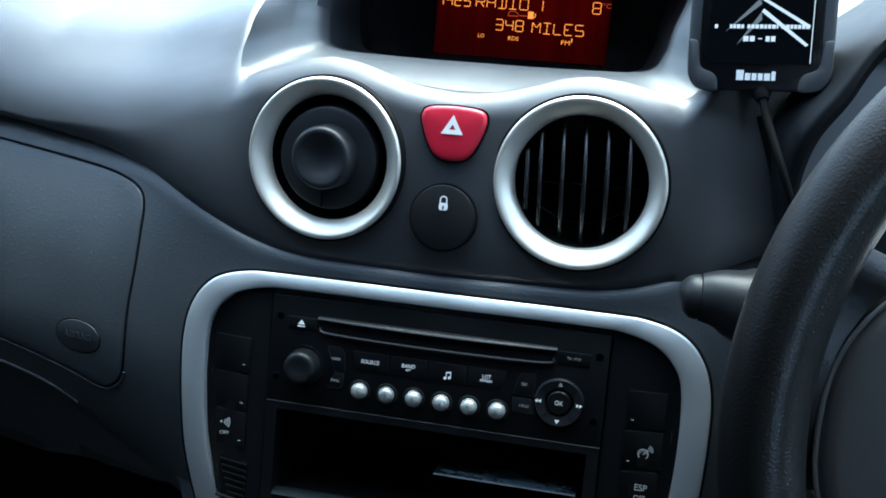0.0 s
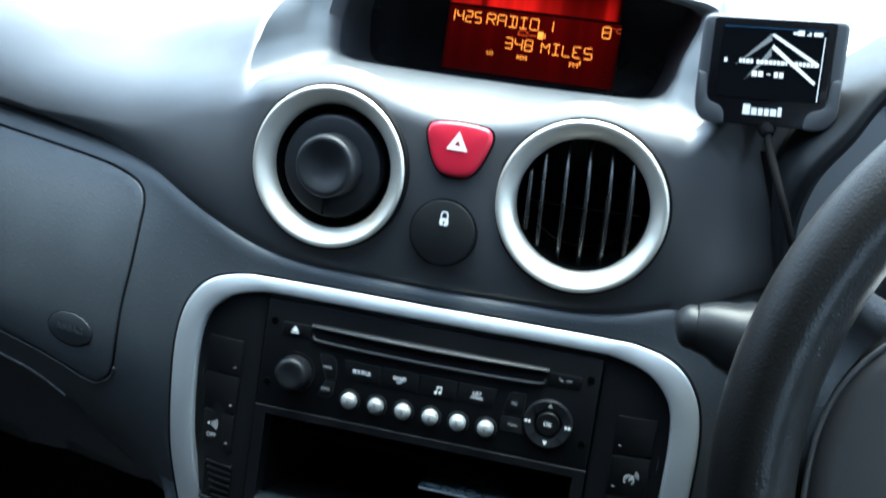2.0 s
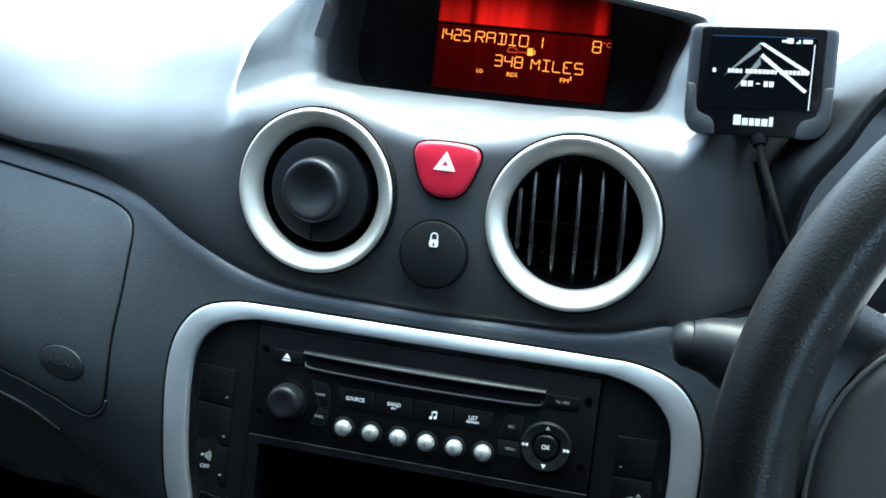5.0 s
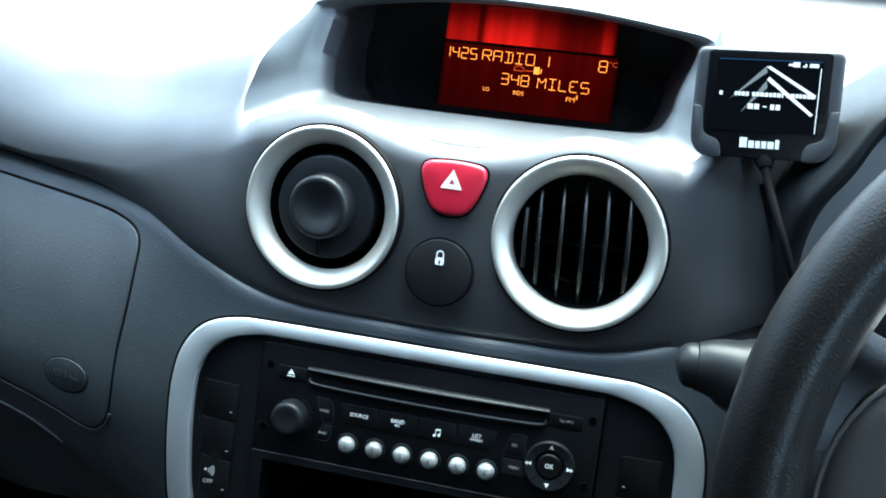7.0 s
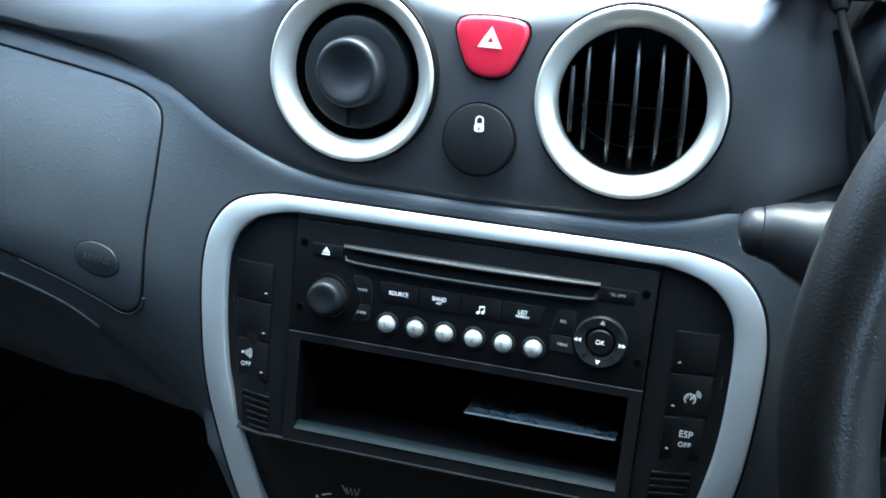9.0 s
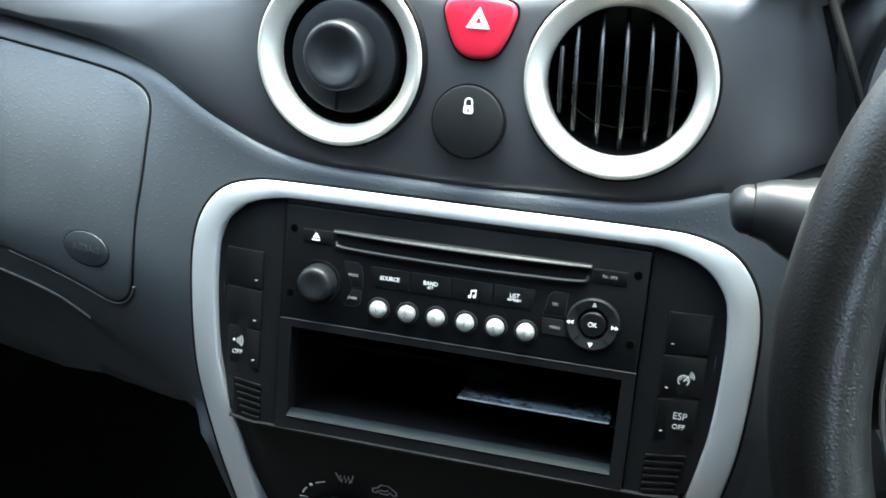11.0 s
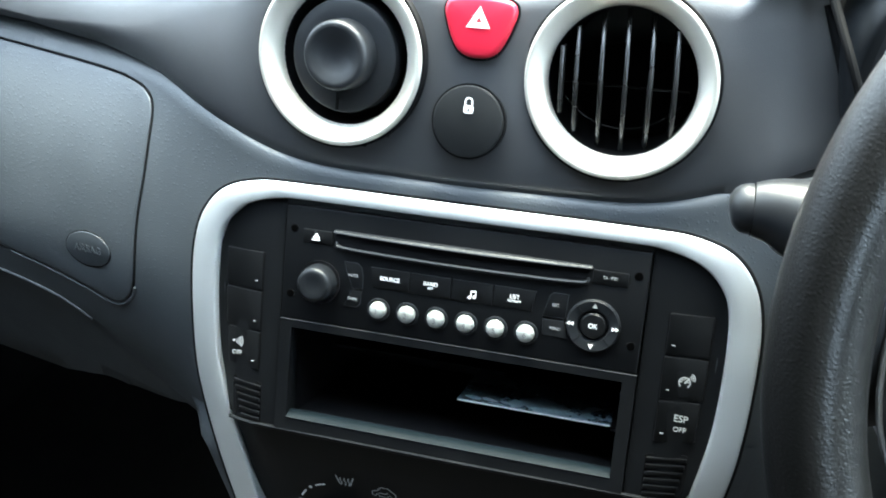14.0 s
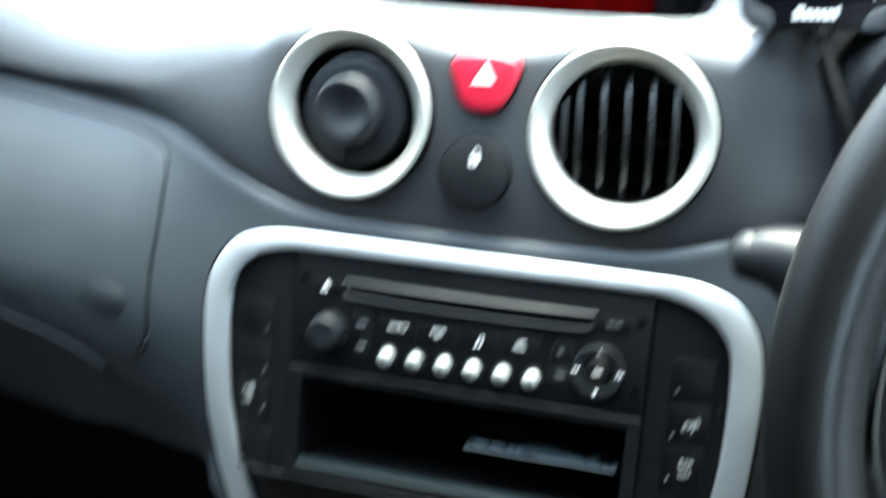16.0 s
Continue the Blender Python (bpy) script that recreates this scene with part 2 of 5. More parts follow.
def lathe(profile, cx, cz, n=64, bm=None, close=False, tilt=None):
    """Turns (radius, y) points round the line through (cx, cz) along y."""
    bm = bm or bmesh.new()
    rings = []
    made = []
    for r, y in profile:
        if r < 1e-6:
            v = bm.verts.new((cx, y, cz))
            rings.append([v])
        else:
            rings.append([bm.verts.new((cx + r * math.cos(2 * math.pi * i / n), y, cz + r * math.sin(2 * math.pi * i / n))) for i in range(n)])
        made += rings[-1]
    pairs = list(zip(rings, rings[1:])) + ([(rings[-1], rings[0])] if close else [])
    for a, b in pairs:
        for i in range(n):
            j = (i + 1) % n
            if len(a) == 1 and len(b) == 1:
                continue
            if len(a) == 1:
                bm.faces.new((a[0], b[j], b[i]))
            elif len(b) == 1:
                bm.faces.new((a[i], a[j], b[0]))
            else:
                bm.faces.new((a[i], a[j], b[j], b[i]))
    if tilt is not None:
        bmesh.ops.transform(bm, matrix=tilt, verts=made)
    return bm


def sheet(rows, bm=None, closed=False):
    """A skin through rows of points, each row with as many points."""
    bm = bm or bmesh.new()
    vs = [[bm.verts.new(p) for p in row] for row in rows]
    for a, b in zip(vs, vs[1:]):
        m = len(a)
        for i in range(m if closed else m - 1):
            j = (i + 1) % m
            bm.faces.new((a[i], a[j], b[j], b[i]))
    return bm


def tube(points, radius, n=12, bm=None, radii=None):
    """A round tube along the points, with closed ends."""
    pts = [Vector(p) for p in points]
    rows = []
    up = Vector((0.3, -1, 0.2)).normalized()
    for i, p in enumerate(pts):
        d = (pts[min(i + 1, len(pts) - 1)] - pts[max(i - 1, 0)]).normalized()
        a = d.cross(up).normalized()
        b = d.cross(a)
        r = radii[i] if radii else radius
        rows.append([p + r * (math.cos(2 * math.pi * k / n) * a + math.sin(2 * math.pi * k / n) * b) for k in range(n)])
    bm = sheet(rows, bm, True)
    bm.verts.ensure_lookup_table()
    total = len(bm.verts)
    bm.faces.new([bm.verts[total - n + k] for k in range(n)])
    bm.faces.new([bm.verts[total - n * len(pts) + k] for k in range(n)][::-1])
    return bm


def curve_through(points, steps=8):
    """A Catmull-Rom line through the points."""
    p = [Vector(q) for q in points]
    p = [2 * p[0] - p[1]] + p + [2 * p[-1] - p[-2]]
    out = []
    for i in range(1, len(p) - 2):
        for k in range(steps):
            t = k / steps
            out.append(0.5 * (2 * p[i] + (p[i + 1] - p[i - 1]) * t + (2 * p[i - 1] - 5 * p[i] + 4 * p[i + 1] - p[i + 2]) * t * t
                              + (3 * p[i] - p[i - 1] - 3 * p[i + 1] + p[i + 2]) * t ** 3))
    return out + [p[-2]]


def letters(words, size, x, y, z, wide=1.0, turn=0.0, thick=0.0001, align="CENTER", slant=0.0):
    """A mesh of words in the built-in font, facing the driver, centred on (x, z) at depth y."""
    cu = bpy.data.curves.new("words", "FONT")
    cu.body = words
    cu.size = size
    cu.align_x = align
    cu.align_y = "CENTER"
    cu.extrude = thick
    cu.shear = slant
    cu.resolution_u = 3
    ob = bpy.data.objects.new("words", cu)
    scene.collection.objects.link(ob)
    dg = bpy.context.evaluated_depsgraph_get()
    me = bpy.data.meshes.new_from_object(ob.evaluated_get(dg))
    bm = bmesh.new()
    bm.from_mesh(me)
    bpy.data.objects.remove(ob)
    bpy.data.curves.remove(cu)
    bpy.data.meshes.remove(me)
    m = Matrix.Translation((x, y, z)) @ pose(0, 0, 0, 0, turn, 0) @ pose(0, 0, 0, 90, 0, 0) @ Matrix.Diagonal((wide, 1, 1, 1))
    bmesh.ops.transform(bm, matrix=m, verts=bm.verts)
    return bm


def ribbon(points, width, y, thick=0.00015, bm=None):
    """A printed line: a thin strip along (x, z) points on the plane y."""
    bm = bm or bmesh.new()
    p = [Vector(q) for q in points]
    left, right = [], []
    for i in range(len(p)):
        d = (p[min(i + 1, len(p) - 1)] - p[max(i - 1, 0)]).normalized()
        nrm = Vector((-d.y, d.x)) * width / 2
        left.append(p[i] + nrm)
        right.append(p[i] - nrm)
    line = left + right[::-1]
    return plate([(v.x, v.y) for v in line], y - thick, y + thick, bm=bm) if len(p) == 2 else strip_of(left, right, y - thick, bm)


def strip_of(left, right, y, bm):
    a = [bm.verts.new((v.x, y, v.y)) for v in left]
    b = [bm.verts.new((v.x, y, v.y)) for v in right]
    for i in range(len(a) - 1):
        bm.faces.new((a[i], a[i + 1], b[i + 1], b[i]))
    return bm


def arc(cx, cz, r, a0, a1, n=14):
    return [(cx + r * math.cos(radians(a0 + (a1 - a0) * i / n)), cz + r * math.sin(radians(a0 + (a1 - a0) * i / n))) for i in range(n + 1)]


def disc_print(cx, cz, r, y, n=20, bm=None):
    return plate([(cx + r * math.cos(2 * math.pi * i / n), cz + r * math.sin(2 * math.pi * i / n)) for i in range(n)], y - 0.0002, y + 0.0002, bm=bm)


# ---- the dashboard's skins ----
SEAM = [(0.0, 0.051), (0.08, 0.0525), (0.1, 0.056), (0.118, 0.0615), (0.1485, 0.0759), (0.1857, 0.0931), (0.2355, 0.1047), (0.3078, 0.1139), (0.5686, 0.1344)]
KNEE = [(0.0, -0.1), (0.165, -0.1120), (0.1909, -0.1068), (0.2136, -0.0903), (0.2308, -0.0747), (0.246, -0.0642), (0.267, -0.0544), (0.2906, -0.0495), (0.3148, -0.0455), (0.394, -0.0365), (0.5445, -0.029)]
VENT_X, VENT_Z, VENT_R = 0.0687, 0.1115, 0.0448
FACE = -0.005


def ease(t):
    t = min(1.0, max(0.0, t))
    return t * t * (3 - 2 * t)


def recede(x):
    d = max(0.0, min(abs(x), 0.45) - 0.09)
    return 0.25 * (d * d / 0.16 if d < 0.08 else d - 0.04)


def seam_z(x):
    return sum(smooth_table(SEAM, abs(abs(x) + d)) for d in (-0.012, -0.006, 0.0, 0.006, 0.012)) / 5


def swell(x, z):
    """The glovebox side leans back towards its top."""
    return 2.2 * max(0.0, z) ** 2 * ease((-x - 0.115) / 0.11)


def lower_y(x, z):
    d = max(0.0, -z)
    c = 2.4 + 2.2 * ease((-x - 0.125) / 0.09) + 2.4 * ease((-x - 0.19) / 0.12)
    return recede(x) + 0.003 + c * (d * d if d < 0.11 else 0.0121 + 0.22 * (d - 0.11)) + swell(x, z)


def pad_profile(x):
    """The section of the upper dashboard at x, from the seam upwards and away over the top, as (y, z)."""
    s = seam_z(x)
    y0 = recede(x) + FACE
    side = min(1.0, max(0.0, (-x - 0.105) / 0.110 if x < 0 else (x - 0.114) / 0.028))
    side = side * side * (3 - 2 * side)
    brow = math.exp(-((abs(x) - 0.070) / (0.046 if x > 0.07 else 0.036)) ** 2)
    outer_top, outer_r = (max(s + 0.006, 0.117), 0.080) if x < 0 else (0.170 + 0.10 * max(0.0, x - 0.15), 0.024)
    ztop = (0.138 + 0.0090 * brow) * (1 - side) + outer_top * side
    late = min(1.0, max(0.0, (abs(x) - (0.1232 if x < 0 else 0.132)) / (0.011 if x < 0 else 0.04)))
    late = late * late * (3 - 2 * late)
    r = (0.016 + 0.010 * brow) * (1 - late) + outer_r * late
    bulge = 0.010 - 0.008 * side + 0.3 * swell(x, s)
    y0 += 0.7 * swell(x, s)
    out = [(y0 + bulge + 0.014, s + 0.0010), (y0 + bulge + 0.005, s + 0.0002), (y0 + bulge + 0.0015, s + 0.0008)]
    for k in range(1, 13):
        t = k / 13
        out.append((y0 + bulge * (1 - t) ** 2.2, s + 0.002 + (ztop - s - 0.002) * t))
    for k in range(0, 11):
        a = radians((68.0 - 20.0 * brow * (1 - late)) * k / 10)
        out.append((y0 + r * (1 - math.cos(a)), ztop + r * math.sin(a)))
    y1, z1 = out[-1]
    inside = 1.0 - min(1.0, max(0.0, (abs(x) - (0.1237 if x < 0 else 0.132)) / 0.011))
    for k in range(1, 15):
        y = y1 + 0.46 * (k / 14) ** 1.5
        line = z1 + 0.404 * (y - y1)
        common = 0.166 + 0.404 * (y - 0.03)
        far = min(1.0, max(0.0, (y - 0.12) / 0.08))
        line = line * (1 - far) + common * far
        low = z1 + (0.10 - 0.40 * brow) * (y - y1)
        out.append((y, line * (1 - inside) + low * inside if y < 0.138 else line))
    if x < 0:
        fade = 1 - ease((-x - 0.20) / 0.14)
        set_back, notch = 0.007 * ease((-x - 0.108) / 0.030) * fade, 0.012 * ease((-x - 0.112) / 0.018) * fade
        out = [(y + set_back * ease((z - s - 0.004) / (0.165 - s)) + notch * ease((z - 0.136) / 0.036), z) for y, z in out]
    return out


def upper_pad():
    xs = [-0.73 + 0.005 * i for i in range(116)] + [-0.15 + 0.003 * i for i in range(100)] + [0.15 + 0.010 * i for i in range(59)]
    bm = sheet([[(x, y, z) for y, z in pad_profile(x)] for x in xs])

    def off(v):
        return Vector((abs(v.x) - VENT_X, v.z - VENT_Z))

    gone = [f for f in bm.faces if f.calc_center_median().y < 0.02 and off(f.calc_center_median()).length < 0.0430]
    bmesh.ops.delete(bm, geom=gone, context="FACES")
    for v in bm.verts:
        d = off(v.co)
        if v.co.y < 0.02 and d.length < 0.0430:
            d = d * (0.0430 / max(d.length, 1e-6))
            v.co.x = math.copysign(VENT_X + d.x, v.co.x)
            v.co.z = VENT_Z + d.y
    return bm


solid("dashboard_pad", upper_pad(), PAD, "dark grey grained soft plastic upper dashboard", "dashboard", angle=60)


def lower_panel():
    rows = []
    for x in [-0.73 + 0.010 * i for i in range(38)] + [-0.35 + 0.0025 * i for i in range(100)] + [-0.10 + 0.005 * i for i in range(167)]:
        s, k = seam_z(x) + 0.004, smooth_table(KNEE, abs(x))
        lip_y = lower_y(x, s)
        row = [(x, lip_y + 0.012, s - 0.0004), (x, lip_y + 0.0062, s), (x, lip_y + 0.0040, s - 0.0006), (x, lip_y + 0.0021, s - 0.0018), (x, lip_y + 0.0008, s - 0.0035)]
        for j in range(3, 41):
            z = s + (k - s) * (j / 40) ** 1.2
            row.append((x, lower_y(x, z), z))
        y1 = lower_y(x, k)
        deep = lerp_table([(0.150, 0.003), (0.1858, 0.004), (0.2104, 0.0245), (0.2443, 0.0525), (0.2825, 0.0705), (0.3123, 0.081), (0.55, 0.10)], abs(x))
        row += [(x, y1 + 0.0016, k - 0.0016), (x, y1 + 0.005, k - 0.0042)]
        for j in range(1, 6):
            row.append((x, y1 + 0.005 + 0.72 * deep * j / 5, k - 0.0042 - deep * j / 5))
        row.append((x, y1 + 0.20, k - deep))
        rows.append(row)
    bm = sheet(rows)
    gone = [f for f in bm.faces if all(abs(v.co.x) < 0.130 and v.co.z < 0.034 for v in f.verts)]
    bmesh.ops.delete(bm, geom=gone, context="FACES")
    return bm


solid("dashboard_panel", lower_panel(), PANEL, "dark blue-grey dimpled plastic lower dashboard", "dashboard", angle=60)

lip_edge = [(x, lower_y(x, smooth_table(KNEE, -x)) + 0.0004, smooth_table(KNEE, -x) - 0.0004) for x in [-0.55 + 0.005 * k for k in range(62)]]
solid("panel_edge", tube(lip_edge, 0.0014, 8), PANEL, "rounded dark plastic lip below the glovebox lid", "trim", angle=60)

seam = [(x, lower_y(x, seam_z(x)) + 0.0052, seam_z(x) + 0.0044) for x in [-0.55 + 0.005 * k for k in range(77)]]
solid("dashboard_seam", tube(seam, 0.0015, 8), GAP, "thin dark seam between the two dashboard skins", "trim", angle=60)

# ---- silver surround of the centre stack ----
TRIM_OUT = [(-0.20, 0.1170, 0.047), (-0.155, 0.1280, 0.0325), (-0.118, 0.1372, 0.0225), (-0.080, 0.1450, 0.0142), (-0.055, 0.1478, 0.0096), (-0.020, 0.1490, 0.0057), (0.006, 0.1478, 0.0038), (0.0245, 0.1425, 0.0028),
            (0.0380, 0.1310, 0.0020), (0.0443, 0.1130, 0.0017), (0.0457, 0.088, 0.0012), (0.0457, 0.0, 0.0008)]
TRIM_IN = [(-0.20, 0.0990, 0.043), (-0.150, 0.1110, 0.028), (-0.118, 0.1182, 0.020), (-0.083, 0.1276, 0.012), (-0.054, 0.1325, 0.0078), (-0.020, 0.1338, 0.004), (0.008, 0.1322, 0.002), (0.0215, 0.1270, 0.001),
           (0.0315, 0.1160, 0.0), (0.0365, 0.0990, 0.0), (0.0375, 0.080, -0.0005), (0.0375, 0.0, -0.001)]


def both_sides(table):
    half = [(-x, y, z) for z, x, y in table]
    full = half + [(-x, y, z) for x, y, z in half[-2::-1]]
    return curve_through(full, 6)


trim_outer, trim_inner = both_sides(TRIM_OUT), both_sides(TRIM_IN)


def surround():
    rows = []
    for o, i in zip(trim_outer, trim_inner):
        row = [o + Vector((0, 0.012, 0)), o + Vector((0, 0.0002, 0))]
        for t, lift in ((0.015, 0.0008), (0.05, 0.0016), (0.12, 0.0019), (0.5, 0.0021), (0.90, 0.0019), (0.96, 0.0014), (0.99, 0.0006)):
            row.append(o.lerp(i, t) + Vector((0, -lift, 0)))
        row += [i + Vector((0, 0.0008, 0)), i + Vector((0, 0.012, 0))]
        rows.append(row)
    return sheet(rows)


joint = [o + Vector((0.0004 if o.x > 0 else -0.0004, -0.0003, 0.0003)) for o in trim_outer]
solid("surround_joint", tube(joint, 0.0009, 6), GAP, "thin black joint round the silver surround", "trim", angle=60)
solid("console_surround", surround(), TRIM, "satin silver painted surround of the centre stack", "trim", angle=50)


def flank(sign):
    """The dark cheek of the centre stack, outside the silver surround, which turns back into the footwell."""
    rows = []
    for p in trim_outer:
        if p.x * sign > 0 and p.z < -0.055:
            wide = lerp_table([(-0.20, 0.006), (-0.157, 0.010), (-0.125, 0.016), (-0.108, 0.026), (-0.095, 0.034), (-0.055, 0.034)], p.z)
            row = []
            for d, b, c in ((-0.1, 0.1, 0.003), (0.15, 0.06, 0.001), (0.4, 0.15, 0.001), (0.7, 0.34, 0.001), (0.9, 0.55, 0.001), (1.0, 0.9, 0.002), (1.02, 1.5, 0.01), (1.0, 1.6, 0.12)):
                x, y = p.x + sign * wide * d, p.y + wide * b + c
                near = min(1.0, max(0.0, (p.z + 0.118) / 0.020)) * min(1.0, max(0.0, d / 0.4))
                row.append((x, max(y, y * (1 - near) + (lower_y(x, p.z) + 0.002) * near), p.z))
            rows.append(row)
    return sheet(rows)


solid("console_flank", flank(-1), PANEL, "dark plastic cheek of the centre stack", "trim", angle=60)
solid("console_flank", flank(1), PANEL, "dark plastic cheek of the centre stack", "trim", angle=60)

# ---- inside the surround: facia, heater panel ----
def facia_y(x, z):
    w = min(1.0, max(0.0, (abs(x) - 0.104) / 0.026))
    return 0.0012 + w * w * (lerp_table([(r[0], r[2]) for r in TRIM_IN], z) + 0.0015)


def facia():
    """The black facia between the surround and the radio."""
    bm = bmesh.new()
    for s in (-1, 1):
        rows = []
        for j in range(27):
            z = -0.0888 + 0.1250 * j / 26
            e = lerp_table([(r[0], r[1]) for r in TRIM_IN], z) + 0.0004
            cols = [0.0944, 0.0944, 0.0948, 0.0956] + [0.0956 + (e - 0.0956) * k / 8 for k in range(1, 9)]
            sink = [0.02, 0.001, 0.0003, 0.0] + [0.0] * 8
            rows.append([(s * x, facia_y(x, z) + d, z) for x, d in zip(cols, sink)])
        sheet(rows, bm)
    box(-0.0945, 0.0945, 0.006, 0.03, 0.0345, 0.042, bm=bm)
    return bm


solid("console_facia", facia(), BLACK, "matt black plastic facia round the radio", "console")


def heater_face(x, z):
    return 0.004 + 0.50 * max(0.0, -0.089 - z)


def heater_panel():
    rows = []
    for j in range(14):
        z = -0.0895 - 0.145 * max(0, j - 1) / 12
        e = lerp_table([(r[0], r[1]) for r in TRIM_IN], z) + 0.0015
        y = 0.014 if j == 0 else heater_face(0, z) + 0.002 * (j == 1)
        back = lerp_table([(r[0], r[2]) for r in TRIM_IN], z) + 0.0015
        rows.append([(e * (-1 + i / 20), y + max(0.0, back - y) * ease((abs(i - 20) - 17) / 3), z + 0.001 * (j == 0)) for i in range(41)])
    return sheet(rows)


panel = thing("heater_panel", (0, 0.04, -0.16), "black plastic heater control panel with rotary dials", "heater controls")
part("panel", heater_panel(), BLACK, panel)

HEAT_TURN = math.degrees(math.atan(0.5))


def on_heater(bm, cx, cz):
    """Turns a flat print or a dial, drawn on the plane y = 0 round (cx, cz), onto the sloping heater panel."""
    m = Matrix.Translation((cx, heater_face(cx, cz) - 0.0006, cz)) @ pose(0, 0, 0, HEAT_TURN, 0, 0) @ Matrix.Translation((-cx, 0, -cz))
    bmesh.ops.transform(bm, matrix=m, verts=bm.verts)
    return bm


for cx, pointer in ((-0.0640, 92), (-0.0020, 128), (0.0600, 90)):
    cz = -0.158
    dial = part("dial", on_heater(lathe([(0.0215, 0.002), (0.0215, -0.002), (0.0205, -0.0035), (0.018, -0.004), (0.0155, -0.012), (0.0145, -0.013), (0.0, -0.013)], cx, cz, 48), cx, cz), SWITCH, panel)
    grip = box(cx - 0.0035, cx + 0.0035, -0.018, -0.008, cz - 0.017, cz + 0.0175, 0.002)
    part("grip", on_heater(grip, cx, cz), SWITCH, dial)
    a = radians(pointer)
    part("pointer", on_heater(disc_print(cx + 0.0205 * math.cos(a), cz + 0.0205 * math.sin(a), 0.0011, -0.0038), cx, cz), WHITE, dial, "white pointer dot")


def dash(cx, cz, r, a0, a1, width, name, label):
    part(name, on_heater(ribbon(arc(cx, cz, r, a0, a1, 6), width, 0.0, bm=bmesh.new()), cx, cz), WHITE, panel, label)


HX, HZ = -0.0640, -0.1480
dash(HX, HZ, 0.0240, 158, 142, 0.0010, "dial_mark", "pale arc mark of the dial")
dash(HX, HZ, 0.0240, 122, 106, 0.0010, "dial_mark", "pale arc mark of the dial")
part("dial_mark", on_heater(disc_print(HX + 0.024 * math.cos(radians(132)), HZ + 0.024 * math.sin(radians(132)), 0.0010, 0.0), HX, HZ), WHITE, panel, "pale dot of the dial")
demist = bmesh.new()
for k in range(3):
    x = -0.0580 + (k - 1) * 0.0024
    ribbon([(x, -0.1222), (x + 0.0006, -0.1198), (x - 0.0004, -0.1180), (x, -0.1160)], 0.0008, 0.0, bm=demist)
ribbon([(-0.0632, -0.1150), (-0.0612, -0.1215)], 0.0007, 0.0, bm=demist)
ribbon([(-0.0528, -0.1150), (-0.0548, -0.1215)], 0.0007, 0.0, bm=demist)
part("demister_symbol", on_heater(demist, HX, HZ), MIDPRINT, panel, "pale demister symbol")
outline = [(-0.0070, 0.0), (-0.0068, 0.0019), (-0.0039, 0.0027), (-0.0017, 0.0047), (0.0026, 0.0047), (0.0054, 0.0029), (0.0068, 0.0021), (0.0070, 0.0), (0.0048, -0.0004), (0.0035, 0.0010), (0.0017, -0.0004), (-0.0026, -0.0004), (-0.0039, 0.0010), (-0.0052, -0.0004), (-0.0070, 0.0)]
for cx, name in ((-0.0350, "recirculation_symbol"), (0.0330, "fresh_air_symbol")):
    carmark = ribbon([(cx + x, -0.1250 + z * 1.5) for x, z in outline], 0.0009, 0.0, bm=bmesh.new())
    ribbon([(cx - 0.003, -0.1228), (cx + 0.001, -0.1228), (cx + 0.0025, -0.1215)], 0.0009, 0.0, bm=carmark)
    part(name, on_heater(carmark, HX, HZ), MIDPRINT, panel, "pale outline of a car")
lowfan = bmesh.new()
ribbon(arc(-0.0860, -0.1425, 0.0024, 180, 360, 8), 0.0007, 0.0, bm=lowfan)
ribbon([(-0.0885, -0.1425), (-0.0835, -0.1425)], 0.0007, 0.0, bm=lowfan)
ribbon([(-0.0880, -0.1465), (-0.0875, -0.1500), (-0.0840, -0.1500), (-0.0832, -0.1455)], 0.0011, 0.0, bm=lowfan)
part("footwell_symbol", on_heater(lowfan, HX, HZ), MIDPRINT, panel, "pale footwell symbol")


# ---- switches and speaker slots beside the radio ----
SWITCH_Z = [(0.0065, -0.0142), (-0.0152, -0.0366), (-0.0376, -0.0590)]


def switch(side, row, label):
    z1, z0 = SWITCH_Z[row]
    x0, x1 = (0.1055, 0.1265) if side > 0 else (-0.1282, -0.1055)
    if row == 2:
        x0, x1 = (x0, x1 - 0.001) if side > 0 else (x0 + 0.0015, x1)
    ob = thing("console_switch", ((x0 + x1) / 2, 0.004, z0), label, "switch", "switches beside the radio")
    part("surround_gap", plate(rounded(x0 - 0.0004, x1 + 0.0004, z0 - 0.0004, z1 + 0.0004, 0.0012, 3), lambda x, z: facia_y(x, z) - 0.0003, 0.012), GAP, ob)
    part("rocker", plate(rounded(x0, x1, z0, z1, 0.0010, 3), lambda x, z: facia_y(x, z) - 0.0010, 0.012, bevel=0.0005), SWITCH, ob)
    xi = x1 - 0.0035 if side < 0 else x0 + 0.0035
    part("indicator", plate(rounded(xi - 0.0008, xi + 0.0008, z0 + 0.0046, z0 + 0.0051, 0.0002, 2), facia_y(xi, z0) - 0.0017, facia_y(xi, z0)), DIMPRINT, ob, "pale indicator line")
    return ob


